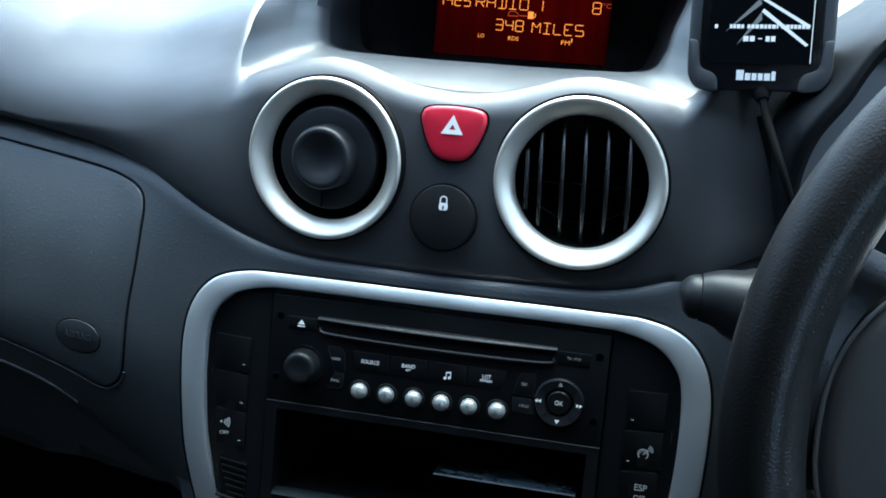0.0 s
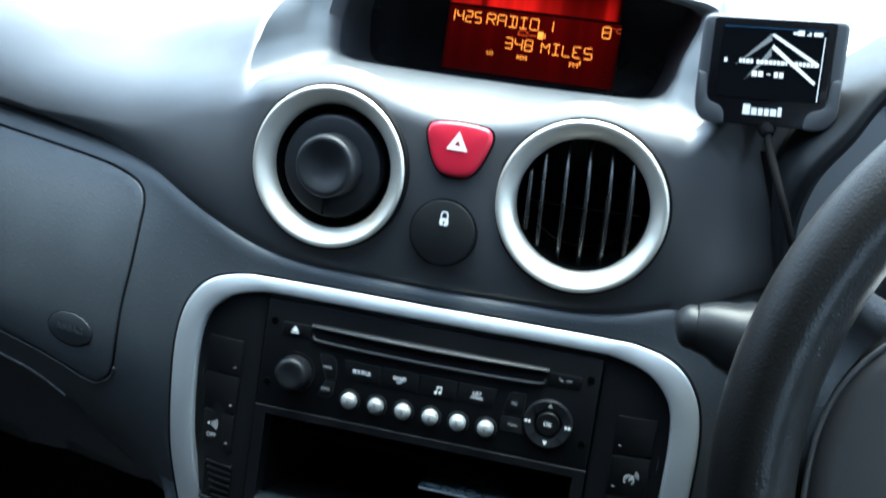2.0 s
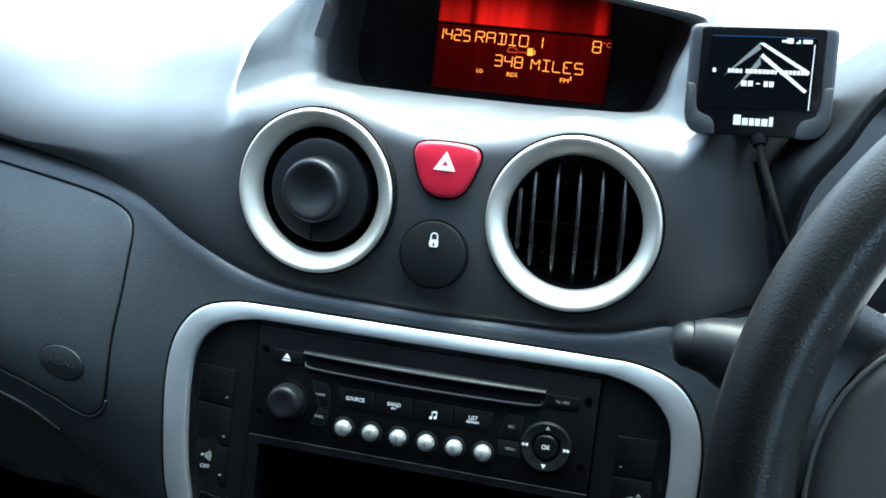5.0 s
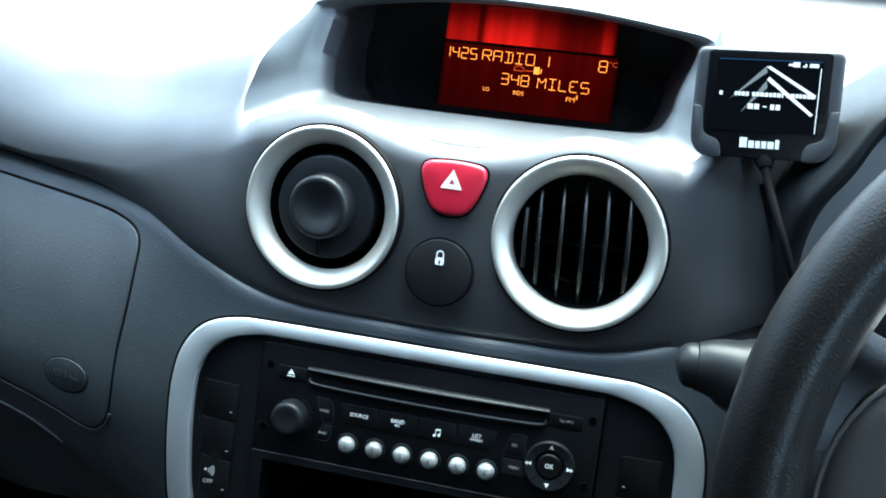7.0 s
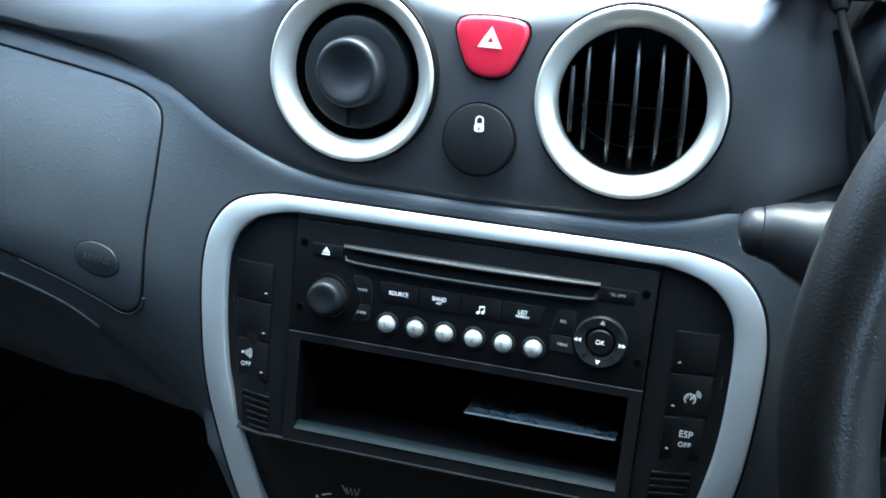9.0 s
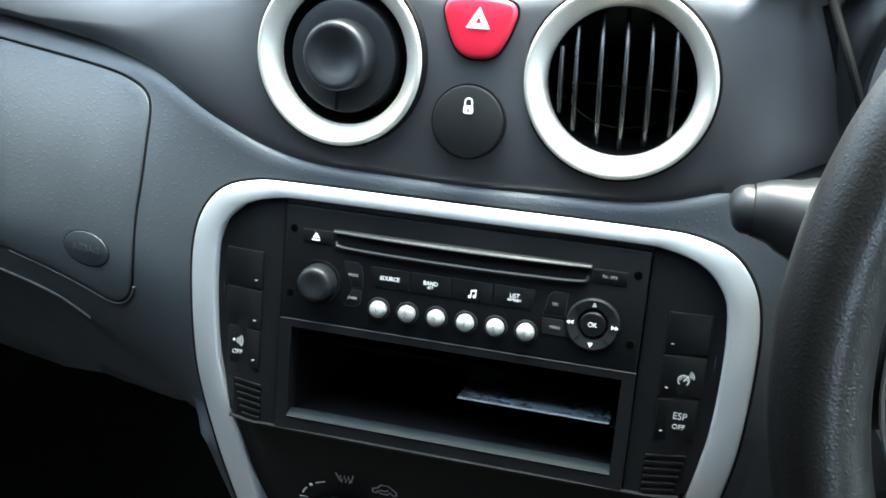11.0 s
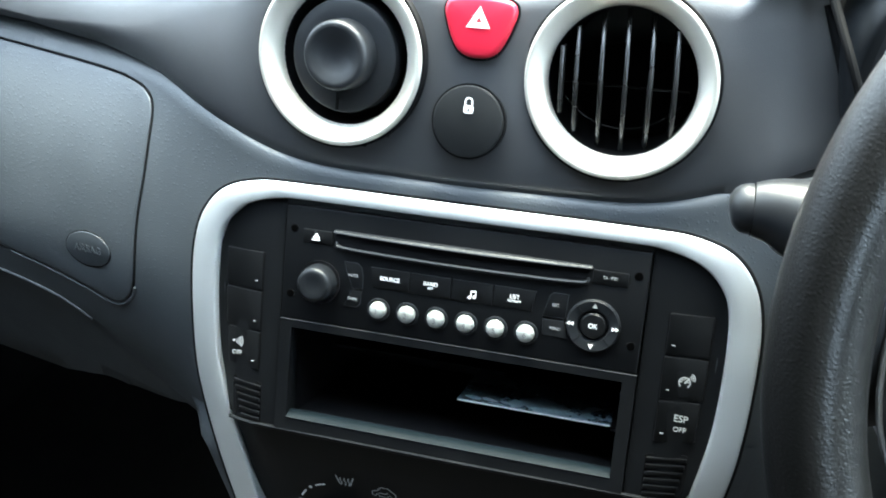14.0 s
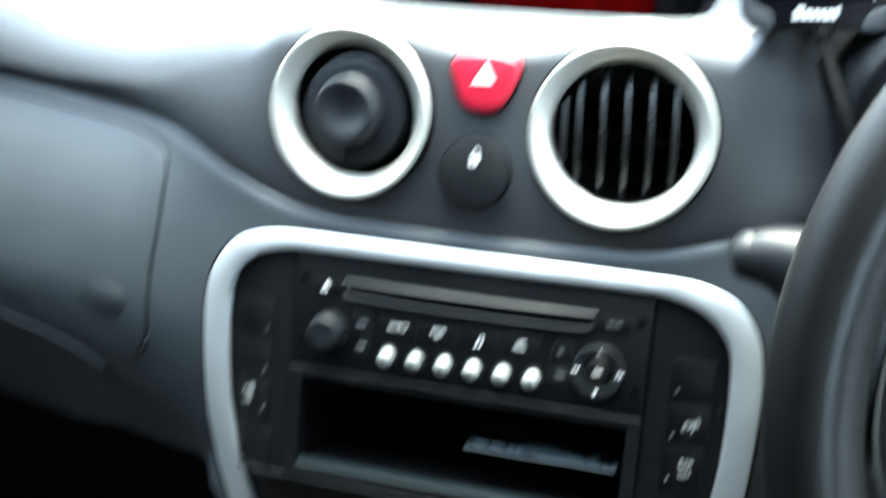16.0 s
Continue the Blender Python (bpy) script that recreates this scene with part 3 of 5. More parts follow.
switch(-1, 0, "blank black plastic switch beside the radio")
switch(-1, 1, "blank black plastic switch beside the radio")
alarm = switch(-1, 2, "black plastic switch with white alarm waves and OFF")
AY = facia_y(0.1185, -0.047) - 0.0018
waves = bmesh.new()
disc_print(-0.1212, -0.0447, 0.0007, AY, bm=waves)
for k in range(4):
    ribbon(arc(-0.1212, -0.0447, 0.0020 + 0.0011 * k, -34, 34, 8), 0.0006, AY, bm=waves)
part("alarm_symbol", waves, MIDPRINT, alarm, "white waves")
part("lettering", letters("OFF", 0.0034, -0.1190, AY - 0.0001, -0.0512, 1.0), MIDPRINT, alarm)
switch(1, 0, "blank black plastic switch beside the radio")
limiter = switch(1, 1, "black plastic switch with a white speed limiter symbol")
AY = facia_y(0.1165, -0.026) - 0.0020
gauge = bmesh.new()
ribbon(arc(0.1165, -0.0270, 0.0032, -50, 230, 18), 0.0007, AY, bm=gauge)
for a in (10, 50, 90, 130, 170):
    ribbon([(0.1165 + 0.0016 * math.cos(radians(a)), -0.0270 + 0.0016 * math.sin(radians(a))), (0.1165 + 0.0026 * math.cos(radians(a)), -0.0270 + 0.0026 * math.sin(radians(a)))], 0.0006, AY, bm=gauge)
ribbon([(0.1165, -0.0274), (0.1192, -0.0240)], 0.0008, AY, bm=gauge)
for k in range(3):
    ribbon(arc(0.1188, -0.0244, 0.0016 + 0.0010 * k, -20, 70, 6), 0.0005, AY, bm=gauge)
bmesh.ops.scale(gauge, vec=(0.82, 1, 0.82), space=Matrix.Translation((-0.1165, 0, 0.0262)), verts=gauge.verts)
part("limiter_symbol", gauge, MIDPRINT, limiter, "white speed gauge symbol")
esp = switch(1, 2, "black plastic switch lettered ESP OFF in white")
AY = facia_y(0.1172, -0.047) - 0.0019
part("lettering", letters("ESP", 0.0050, 0.1172, AY, -0.0458, 0.95), MIDPRINT, esp)
part("lettering", letters("OFF", 0.0036, 0.1172, AY, -0.0513, 1.0), MIDPRINT, esp)


def grille(side):
    ob = thing("console_grille", (side * 0.113, 0.004, -0.088), "black slotted plastic grille below the switches", "grille", "grilles beside the pocket")
    part("backing", plate(rounded(*((0.1030, 0.1235) if side > 0 else (-0.1225, -0.1030)), -0.0880, -0.0655, 0.002, 3), lambda x, z: facia_y(x, z) - 0.0004, 0.014), GAP, ob)
    for k in range(6):
        z = -0.0680 - 0.0037 * k
        cut = 0.0013 * k
        x0, x1 = (0.1035, 0.1230 - 0.5 * cut) if side > 0 else (-0.1220 + cut, -0.1035)
        part("slat", plate(rounded(x0, x1, z - 0.0013, z + 0.0008, 0.0005, 2), lambda x, z: facia_y(x, z) - 0.0016, 0.014, bevel=0.0004), SWITCH, ob)


grille(-1)
grille(1)


# ---- radio ----
radio = thing("car_radio", (0, 0.08, -0.027), "black single-slot car radio with a CD slot and silver preset buttons", "car radio")
face = plate(rounded(-0.0938, 0.0938, -0.0266, 0.0342, 0.0008, 2), -0.0004, 0.02, bevel=0.0008)
part("faceplate", face, BLACK, radio)
part("chassis", box(-0.089, 0.089, 0.02, 0.16, -0.025, 0.026), GAP, radio)
for kx, kz in ((-0.0887, 0.0221), (0.0887, 0.0221), (-0.0890, -0.0128), (0.0890, -0.0128)):
    part("slot_rim", lathe([(0.0024, -0.0002), (0.0022, -0.0005), (0.0019, -0.0005), (0.0018, -0.0002)], kx, kz, 20), GAP, radio)
# Flat black discs paint the dark inside of the four holes.
part("key_slot", disc_print(-0.0887, 0.0221, 0.0019, -0.0006), HOLE, radio)
part("key_slot", disc_print(0.0887, 0.0221, 0.0019, -0.0006), HOLE, radio)
part("key_slot", disc_print(-0.0890, -0.0128, 0.0018, -0.0006), HOLE, radio)
part("key_slot", disc_print(0.0890, -0.0128, 0.0018, -0.0006), HOLE, radio)

slot = bmesh.new()
plate([(-0.0670, 0.0232), (0.0660, 0.0232), (0.0640, 0.0180), (0.0600, 0.0150), (-0.0600, 0.0150), (-0.0645, 0.0165)], -0.0007, 0.004, bm=slot)
cd = part("cd_slot", slot, GAP, radio, "black CD slot with a bright upper lip")
lip = []
for k in range(25):
    u = -1 + k / 12
    x, bow = 0.0664 * u, 1 - u * u
    z1, z0 = 0.0244, 0.0228 - 0.0008 * bow
    lip.append([(x, 0.002, z1), (x, -0.0006, z1), (x, -0.0016, z1 - 0.0004), (x, -0.0024 - 0.0012 * bow, z0 + 0.0006), (x, -0.0026 - 0.0012 * bow, z0), (x, 0.002, z0 - 0.0003)])
part("upper_lip", sheet(lip), LIP, cd, "glossy grey upper lip", angle=40)
part("lower_lip", tube(curve_through([(-0.0655, -0.0008, 0.0175), (-0.060, -0.0016, 0.0152), (-0.02, -0.0022, 0.0143), (0.02, -0.0022, 0.0143), (0.060, -0.0016, 0.0152), (0.0655, -0.0008, 0.0178)], 6), 0.0010, 8), LIP, cd)


def key(outline, words, size, z_shift=0.0, mat=None, proud=-0.0010, small=None, symbol=None, ink=None, edge_glint=False):
    ob = part("button", plate(outline, proud, 0.0, bevel=0.0004), mat or SWITCH, radio)
    # A paler tube round the key paints its edge highlight.
    if edge_glint:
        part("edge", tube([(x, proud + 0.0002, z) for x, z in outline + outline[:1]], 0.00028, 6), LIP, ob)
    xs, zs = [p[0] for p in outline], [p[1] for p in outline]
    cx, cz = (min(xs) + max(xs)) / 2, (min(zs) + max(zs)) / 2
    if words:
        part("lettering", letters(words, size, cx, proud - 0.0002, cz + z_shift, 0.92), ink or WHITE, ob)
    if small:
        part("lettering", letters(small, size * 0.62, cx, proud - 0.0002, cz + z_shift - size * 0.72, 0.95), ink or WHITE, ob)
    if symbol is not None:
        part("symbol", symbol, WHITE, ob)
    return ob


eject = bmesh.new()
plate([(-0.0778, 0.0188), (-0.0738, 0.0188), (-0.0758, 0.0215)], -0.0024, -0.0020, bm=eject)
ribbon([(-0.0780, 0.0178), (-0.0736, 0.0178)], 0.0006, -0.0022, bm=eject)
key(rounded(-0.0838, -0.0672, 0.0158, 0.0228, 0.0008, 2), "", 0.0, symbol=eject)
key(rounded(0.0668, 0.0842, 0.0158, 0.0226, 0.0008, 2), "TA / PTY", 0.0021, ink=GREYPRINT)

for k, (words, small) in enumerate((("SOURCE", None), ("BAND", "AST"), ("", None), ("LIST", "REFRESH"))):
    x0 = -0.0455 + 0.0217 * k
    x1 = x0 + 0.0211
    low = (-0.0028, -0.0030, -0.0030, -0.0028)[k]
    outline = [(x0 + (0.0015 if k == 0 else 0), low), (x1 - (0.0015 if k == 3 else 0), low), (x1, 0.0076), (x0, 0.0076)]
    sym = None
    if k == 2:
        sym = bmesh.new()
        nx = (x0 + x1) / 2
        disc_print(nx - 0.0008, -0.0002, 0.0008, -0.0023, bm=sym)
        disc_print(nx + 0.0016, 0.0002, 0.0008, -0.0023, bm=sym)
        ribbon([(nx - 0.0002, -0.0002), (nx - 0.0002, 0.0030)], 0.0004, -0.0023, bm=sym)
        ribbon([(nx + 0.0022, 0.0002), (nx + 0.0022, 0.0035)], 0.0004, -0.0023, bm=sym)
        ribbon([(nx - 0.0004, 0.0028), (nx + 0.0024, 0.0033)], 0.0007, -0.0023, bm=sym)
    key(outline, words, 0.0030, 0.0008 if small else 0.0, small=small, symbol=sym)

key([(-0.0600, 0.0084), (-0.0528, 0.0084), (-0.0504, 0.0064), (-0.0494, 0.0020), (-0.0492, -0.0048), (-0.0548, -0.0050), (-0.0562, -0.0010), (-0.0582, 0.0030)], "MODE", 0.0020, ink=GREYPRINT, mat=BLACK, edge_glint=True)
key([(-0.0550, -0.0062), (-0.0494, -0.0060), (-0.0500, -0.0128), (-0.0520, -0.0148), (-0.0590, -0.0150), (-0.0566, -0.0105)], "DARK", 0.0021, ink=GREYPRINT, mat=BLACK, edge_glint=True)
key([(0.0475, 0.0066), (0.0495, 0.0082), (0.0565, 0.0082), (0.0560, -0.0040), (0.0450, -0.0040)], "ESC", 0.0021, ink=GREYPRINT, mat=BLACK, edge_glint=True)
key([(0.0448, -0.0055), (0.0556, -0.0055), (0.0585, -0.0140), (0.0455, -0.0140)], "MENU", 0.0021, ink=GREYPRINT, mat=BLACK)

for k in range(6):
    x = -0.0398 + 0.01545 * k
    preset = part("preset_button", lathe([(0.0046, 0.0), (0.0046, -0.0022), (0.0042, -0.0035), (0.0033, -0.0046), (0.0018, -0.0052), (0.0, -0.0054)], x, -0.0143, 28), CHROME, radio, "domed silver button")
    part("collar", lathe([(0.0062, -0.0002), (0.0061, -0.0013), (0.0055, -0.0016), (0.0047, -0.0008)], x, -0.0143, 28), LIP, preset)
    part("number", letters(str(k + 1), 0.0040, x, -0.0056, -0.0145), DIMPRINT, preset)

vol = part("volume_knob", lathe([(0.0098, 0.0), (0.0096, -0.0060), (0.0091, -0.0088), (0.0080, -0.0102), (0.0066, -0.0106), (0.0040, -0.0100), (0.0, -0.0096)], -0.0730, -0.0045, 48), LIP, radio, angle=70)
part("collar", lathe([(0.0118, 0.0), (0.0116, -0.0014), (0.0097, -0.0010)], -0.0730, -0.0045, 48), GLOSS, vol)

PADX, PADZ = 0.0700, -0.0052
pad = part("control_ring", lathe([(0.0132, 0.0), (0.0132, -0.0018), (0.0124, -0.0030), (0.0080, -0.0022), (0.0072, -0.0008)], PADX, PADZ, 56), LIP, radio)
part("ok_button", lathe([(0.0064, 0.0), (0.0064, -0.0020), (0.0058, -0.0027), (0.0, -0.0028)], PADX, PADZ, 40), SWITCH, pad)
part("lettering", letters("OK", 0.0034, PADX, -0.0030, PADZ, 0.9), WHITE, pad)
for a in (90, 180, 270, 0):
    px, pz = PADX + 0.0102 * math.cos(radians(a)), PADZ + 0.0102 * math.sin(radians(a))
    arrow = bmesh.new()
    if a in (90, 270):
        s = 1 if a == 90 else -1
        plate([(px - 0.0012, pz - s * 0.0010), (px + 0.0012, pz - s * 0.0010), (px, pz + s * 0.0013)], -0.0031, -0.0026, bm=arrow)
    else:
        s = 1 if a == 0 else -1
        for d in (-0.0010, 0.0008):
            plate([(px + d, pz - 0.0010), (px + d, pz + 0.0010), (px + d + s * 0.0016, pz)], -0.0031, -0.0026, bm=arrow)
    part("arrow", arrow, GREYPRINT if a == 90 else WHITE, pad)
for a in (45, 135, 225, 315):
    c, s = math.cos(radians(a)), math.sin(radians(a))
    part("groove", ribbon([(PADX + 0.0078 * c, PADZ + 0.0078 * s), (PADX + 0.0131 * c, PADZ + 0.0131 * s)], 0.0004, -0.0029), GAP, pad)

# ---- open pocket below the radio ----
pocket = thing("storage_pocket", (0, 0.07, -0.089), "open black plastic storage pocket below the radio", "storage pocket")
rim = bmesh.new()
for x0, x1, z0, z1 in ((-0.0938, -0.0872, -0.0888, -0.0272), (0.0872, 0.0938, -0.0888, -0.0272), (-0.0872, 0.0872, -0.0312, -0.0272), (-0.0872, 0.0872, -0.0888, -0.0825)):
    box(x0, x1, -0.0008, 0.012, z0, z1, bm=rim)
part("rim", rim, BLACK, pocket)
part("edge_bead", tube(curve_through([(-0.122, 0.003, -0.0885), (-0.110, 0.0012, -0.0895), (-0.094, 0.0002, -0.0893), (0, -0.0006, -0.0893), (0.094, 0.0002, -0.0893), (0.110, 0.0012, -0.0895), (0.122, 0.003, -0.0885)], 6), 0.0011, 8), BLACK, pocket)
part("top_bead", tube([(-0.0938, -0.0004, -0.0272), (0.0938, -0.0004, -0.0272)], 0.0006, 8), SWITCH, pocket)
for name, at in (("side_wall", (-0.0890, -0.0872, 0.010, 0.125, -0.0850, -0.0290)), ("side_wall", (0.0872, 0.0890, 0.010, 0.125, -0.0850, -0.0290)), ("back_wall", (-0.0890, 0.0890, 0.125, 0.127, -0.0850, -0.0290)),
                 ("pocket_floor", (-0.0872, 0.0872, 0.010, 0.125, -0.0850, -0.0832)), ("pocket_roof", (-0.0872, 0.0872, 0.012, 0.125, -0.0312, -0.0295))):
    part(name, box(*at), DEEP, pocket)
floor_rows = []
for i in range(2):
    x = (-0.0872, 0.0872)[i]
    floor_rows.append([(x, -0.0004, -0.0832), (x, -0.0012, -0.0815), (x, 0.0010, -0.0798), (x, 0.0050, -0.0788), (x, 0.0085, -0.0798), (x, 0.0110, -0.0815), (x, 0.0130, -0.0835)])
# Paler blue than the floor: the light the lip catches is in its colour.
part("floor_lip", sheet(floor_rows), shader("lit_lip_plastic", (0.0050, 0.0080, 0.0098), 0.5, grain=0.3, spec=0.06), pocket, "rounded front lip of the pocket floor, its catch-light painted on", angle=70)
part("shelf_rib", box(0.0840, 0.0872, 0.012, 0.120, -0.0620, -0.0605), DEEP, pocket)
part("shelf_rib", box(-0.0872, 0.0872, 0.066, 0.125, -0.0600, -0.0585), DEEP, pocket)

card = thing("plastic_card", (0.045, 0.035, -0.0585), "dark laminated card with a pale edge lying in the pocket", "card")
cbm = box(0.0035, 0.0838, 0.010, 0.066, -0.0590, -0.0582, 0.0003, 1)
part("card_body", cbm, CARD, card)
part("pale_edge", box(0.0040, 0.0833, 0.0092, 0.0100, -0.0589, -0.0583), GREYPRINT, card, "pale front edge")
blots = bmesh.new()
for k in range(7):
    bx = 0.010 + 0.0105 * k + random.uniform(-0.002, 0.002)
    r0 = random.uniform(0.002, 0.0045)
    ring = [(bx + r0 * random.uniform(0.7, 1.5) * math.cos(2 * math.pi * i / 9), 0.014 + 0.5 * r0 + 0.6 * r0 * random.uniform(0.6, 1.2) * math.sin(2 * math.pi * i / 9)) for i in range(9)]
    blots.faces.new([blots.verts.new((x, y, -0.05810)) for x, y in ring])
part("print", blots, shader("card_print", (0.10, 0.13, 0.145), 0.40, spread=0.5, grain_size=600), card, "pale blue-grey blotched print")


# ---- air vents ----
def vent_ring(name, cx, label, turn, size=1.0):
    ob = thing(name, (cx, FACE, VENT_Z - VENT_R), label, "air vent", "round air vents")
    lean = Matrix.Translation((cx, FACE, VENT_Z)) @ pose(0, 0, 0, 0, 0, turn) @ pose(0, 0, 0, 5, 0, 0) @ Matrix.Diagonal((size, 1, size, 1)) @ Matrix.Translation((-cx, -FACE, -VENT_Z))
    part("shadow_gap", lathe([(0.0461, FACE + 0.006), (0.0460, FACE - 0.0008), (0.0440, FACE - 0.0014), (0.0440, FACE + 0.006)], cx, VENT_Z, 72, tilt=lean), GAP, ob)
    prof = [(0.0446, FACE + 0.004), (0.0448, FACE - 0.0014), (0.0444, FACE - 0.0027), (0.0434, FACE - 0.0032), (0.0420, FACE - 0.0028), (0.0400, FACE - 0.0013), (0.0372, FACE + 0.0012), (0.0355, FACE + 0.0031), (0.0349, FACE + 0.0045), (0.0348, FACE + 0.014)]
    part("ring", lathe(prof, cx, VENT_Z, 96, tilt=lean), SILVER, ob, "satin silver ring", angle=60)
    return ob, lean


def barrel(ob, cx, lean, depth):
    part("barrel", lathe([(0.0350, FACE + 0.006), (0.0345, FACE + 0.012), (0.0340, FACE + depth), (0.0, FACE + depth)], cx, VENT_Z, 64, tilt=lean), DEEP, ob)


closed, lean_l = vent_ring("air_vent", -VENT_X, "round air vent with silver ring, closed by a dark disc", -4, 0.98)
barrel(closed, -VENT_X, lean_l, 0.030)
disc = part("shutter_disc", lathe([(0.0288, FACE + 0.020), (0.0291, FACE + 0.008), (0.0284, FACE + 0.0055), (0.0266, FACE + 0.0045), (0.0180, FACE + 0.0040), (0.0, FACE + 0.0040)], -VENT_X - 0.0003, VENT_Z, 72, tilt=lean_l), KNOB, closed, "dark grey shutter disc")
part("knob", lathe([(0.0178, FACE + 0.0045), (0.0176, FACE - 0.003), (0.0174, FACE - 0.0060), (0.0166, FACE - 0.0080), (0.0153, FACE - 0.0088), (0.0134, FACE - 0.0086), (0.0094, FACE - 0.0066), (0.0043, FACE - 0.0048), (0.0, FACE - 0.0043)], -VENT_X + 0.0008, VENT_Z + 0.0012, 64, tilt=lean_l), KNOB, disc, "dished round knob", angle=70)

part("shutter_seam", box(-VENT_X - 0.0016, -VENT_X - 0.0010, FACE + 0.0030, FACE + 0.006, VENT_Z - 0.0262, VENT_Z - 0.0172), GAP, disc, "dark seam across the disc")

opened, lean_r = vent_ring("air_vent", VENT_X, "round air vent with silver ring and open black slats", -3)
barrel(opened, VENT_X, lean_r, 0.06)
for k in range(6):
    dx = (-0.0298, -0.0228, -0.0112, 0.0003, 0.0118, 0.0231)[k]
    half = math.sqrt(max(0.0, 0.0339 ** 2 - dx * dx)) - 0.0006
    rows = []
    for i in range(17):
        z = half * (-1 + i / 8)
        y = FACE - 0.0005 + 0.014 * (z / 0.033) ** 2
        rows.append([(VENT_X + dx + 0.0011 * a, y + b, VENT_Z + z) for a, b in ((-1, 0.018), (-1, 0.0020), (-0.92, 0.0011), (-0.7, 0.0004), (-0.38, 0.0001), (0, 0.0), (0.38, 0.0001), (0.7, 0.0004), (0.92, 0.0011), (1, 0.0020), (1, 0.018))])
    bm = sheet(rows, closed=True)
    bmesh.ops.transform(bm, matrix=Matrix.Translation((VENT_X + dx, FACE + 0.016, VENT_Z)) @ pose(0, 0, 0, 0, 0, 8) @ Matrix.Translation((-VENT_X - dx, -FACE - 0.016, -VENT_Z)), verts=bm.verts)
    bmesh.ops.transform(bm, matrix=lean_r @ Matrix.Translation((VENT_X, 0, VENT_Z)) @ pose(0, 0, 0, 0, -2.0, 0) @ Matrix.Translation((-VENT_X, 0, -VENT_Z)), verts=bm.verts)
    part("slat", bm, SLAT, opened, angle=60)
part("cross_slat", box(VENT_X - 0.031, VENT_X + 0.031, FACE + 0.030, FACE + 0.044, VENT_Z - 0.0024, VENT_Z - 0.0016), SLAT, opened)
low_rim = tube([(x, FACE + 0.026, z) for x, z in arc(VENT_X, VENT_Z + 0.014, 0.036, 218, 322, 20)], 0.0004, 6)
part("blade_edge", low_rim, SLAT, opened, "thin curved edge of a hidden blade")

# ---- hazard and locking switches ----
hazard = thing("hazard_switch", (0.001, FACE, 0.115), "red plastic hazard warning switch with a white triangle", "switch")
hz = [(-0.0160, 0.1440), (-0.0175, 0.1405), (-0.0170, 0.1360), (-0.0135, 0.1265), (-0.0095, 0.1200), (-0.0045, 0.1172), (0.0010, 0.1165),
      (0.0065, 0.1172), (0.0112, 0.1200), (0.0152, 0.1265), (0.0187, 0.1360), (0.0192, 0.1405), (0.0177, 0.1440), (0.0130, 0.1458), (0.0010, 0.1466), (-0.0113, 0.1458)]
hz = [(0.001 + 0.94 * (p.x - 0.001), 0.1168 + 0.95 * (p.z - 0.1165)) for p in curve_through([(x, 0, z) for x, z in hz + hz[:1]], 3)][:-1]
big = [(0.001 + (x - 0.001) * 1.07, 0.1325 + (z - 0.1325) * 1.07) for x, z in hz]
part("shadow_gap", plate(big, FACE - 0.0005, FACE + 0.004), GAP, hazard)
part("cap", plate(hz, FACE - 0.0045, FACE + 0.003, bevel=0.0022, steps=3, dome=0.0008), RED, hazard, "glossy red cap", angle=50)
tri = bmesh.new()
a, b, c = Vector((-0.0048, 0.1308)), Vector((0.0068, 0.1308)), Vector((0.0012, 0.1408))
mid = (a + b + c) / 3
for p, q in ((a, b), (b, c), (c, a)):
    tri.faces.new([tri.verts.new((v.x, FACE - 0.0058, v.y)) for v in (p, q, mid.lerp(q, 0.28), mid.lerp(p, 0.28))])
part("triangle", tri, WHITE, hazard, "white warning triangle")

lock = thing("locking_switch", (0, FACE, 0.0705), "round black door locking switch with a white padlock", "switch")
LX, LZ = -0.0008, 0.0868
CAPPLASTIC = shader("locking_switch_plastic", (0.0070, 0.0076, 0.0082), 0.5, grain=0.2, spec=0.2)
part("shadow_gap", lathe([(0.0183, FACE + 0.004), (0.0182, FACE - 0.0006), (0.0166, FACE - 0.0006)], LX, LZ, 56), GAP, lock)
part("cap", lathe([(0.0174, FACE + 0.003), (0.0173, FACE - 0.0016), (0.0169, FACE - 0.0022), (0.0162, FACE - 0.0025), (0.0, FACE - 0.0022)], LX, LZ, 64), CAPPLASTIC, lock)
pl = bmesh.new()
plate(rounded(-0.0027, 0.0027, 0.0906, 0.0952, 0.0014, 4), FACE - 0.0029, FACE - 0.0020, bm=pl)
ribbon([(-0.0020, 0.0950)] + arc(0.0, 0.0972, 0.0020, 180, 0, 10) + [(0.0020, 0.0950)], 0.0008, FACE - 0.0028, bm=pl)
bmesh.ops.scale(pl, vec=(0.86, 1, 0.86), space=Matrix.Translation((0, 0, -0.0942)), verts=pl.verts)
bmesh.ops.translate(pl, vec=(-0.0007, 0, -0.0004), verts=pl.verts)
part("padlock_symbol", pl, WHITE, lock, "white padlock")
part("keyhole", plate(rounded(-0.0011, -0.0003, 0.0912, 0.0932, 0.0003, 2), FACE - 0.0032, FACE - 0.0025), SWITCH, lock)

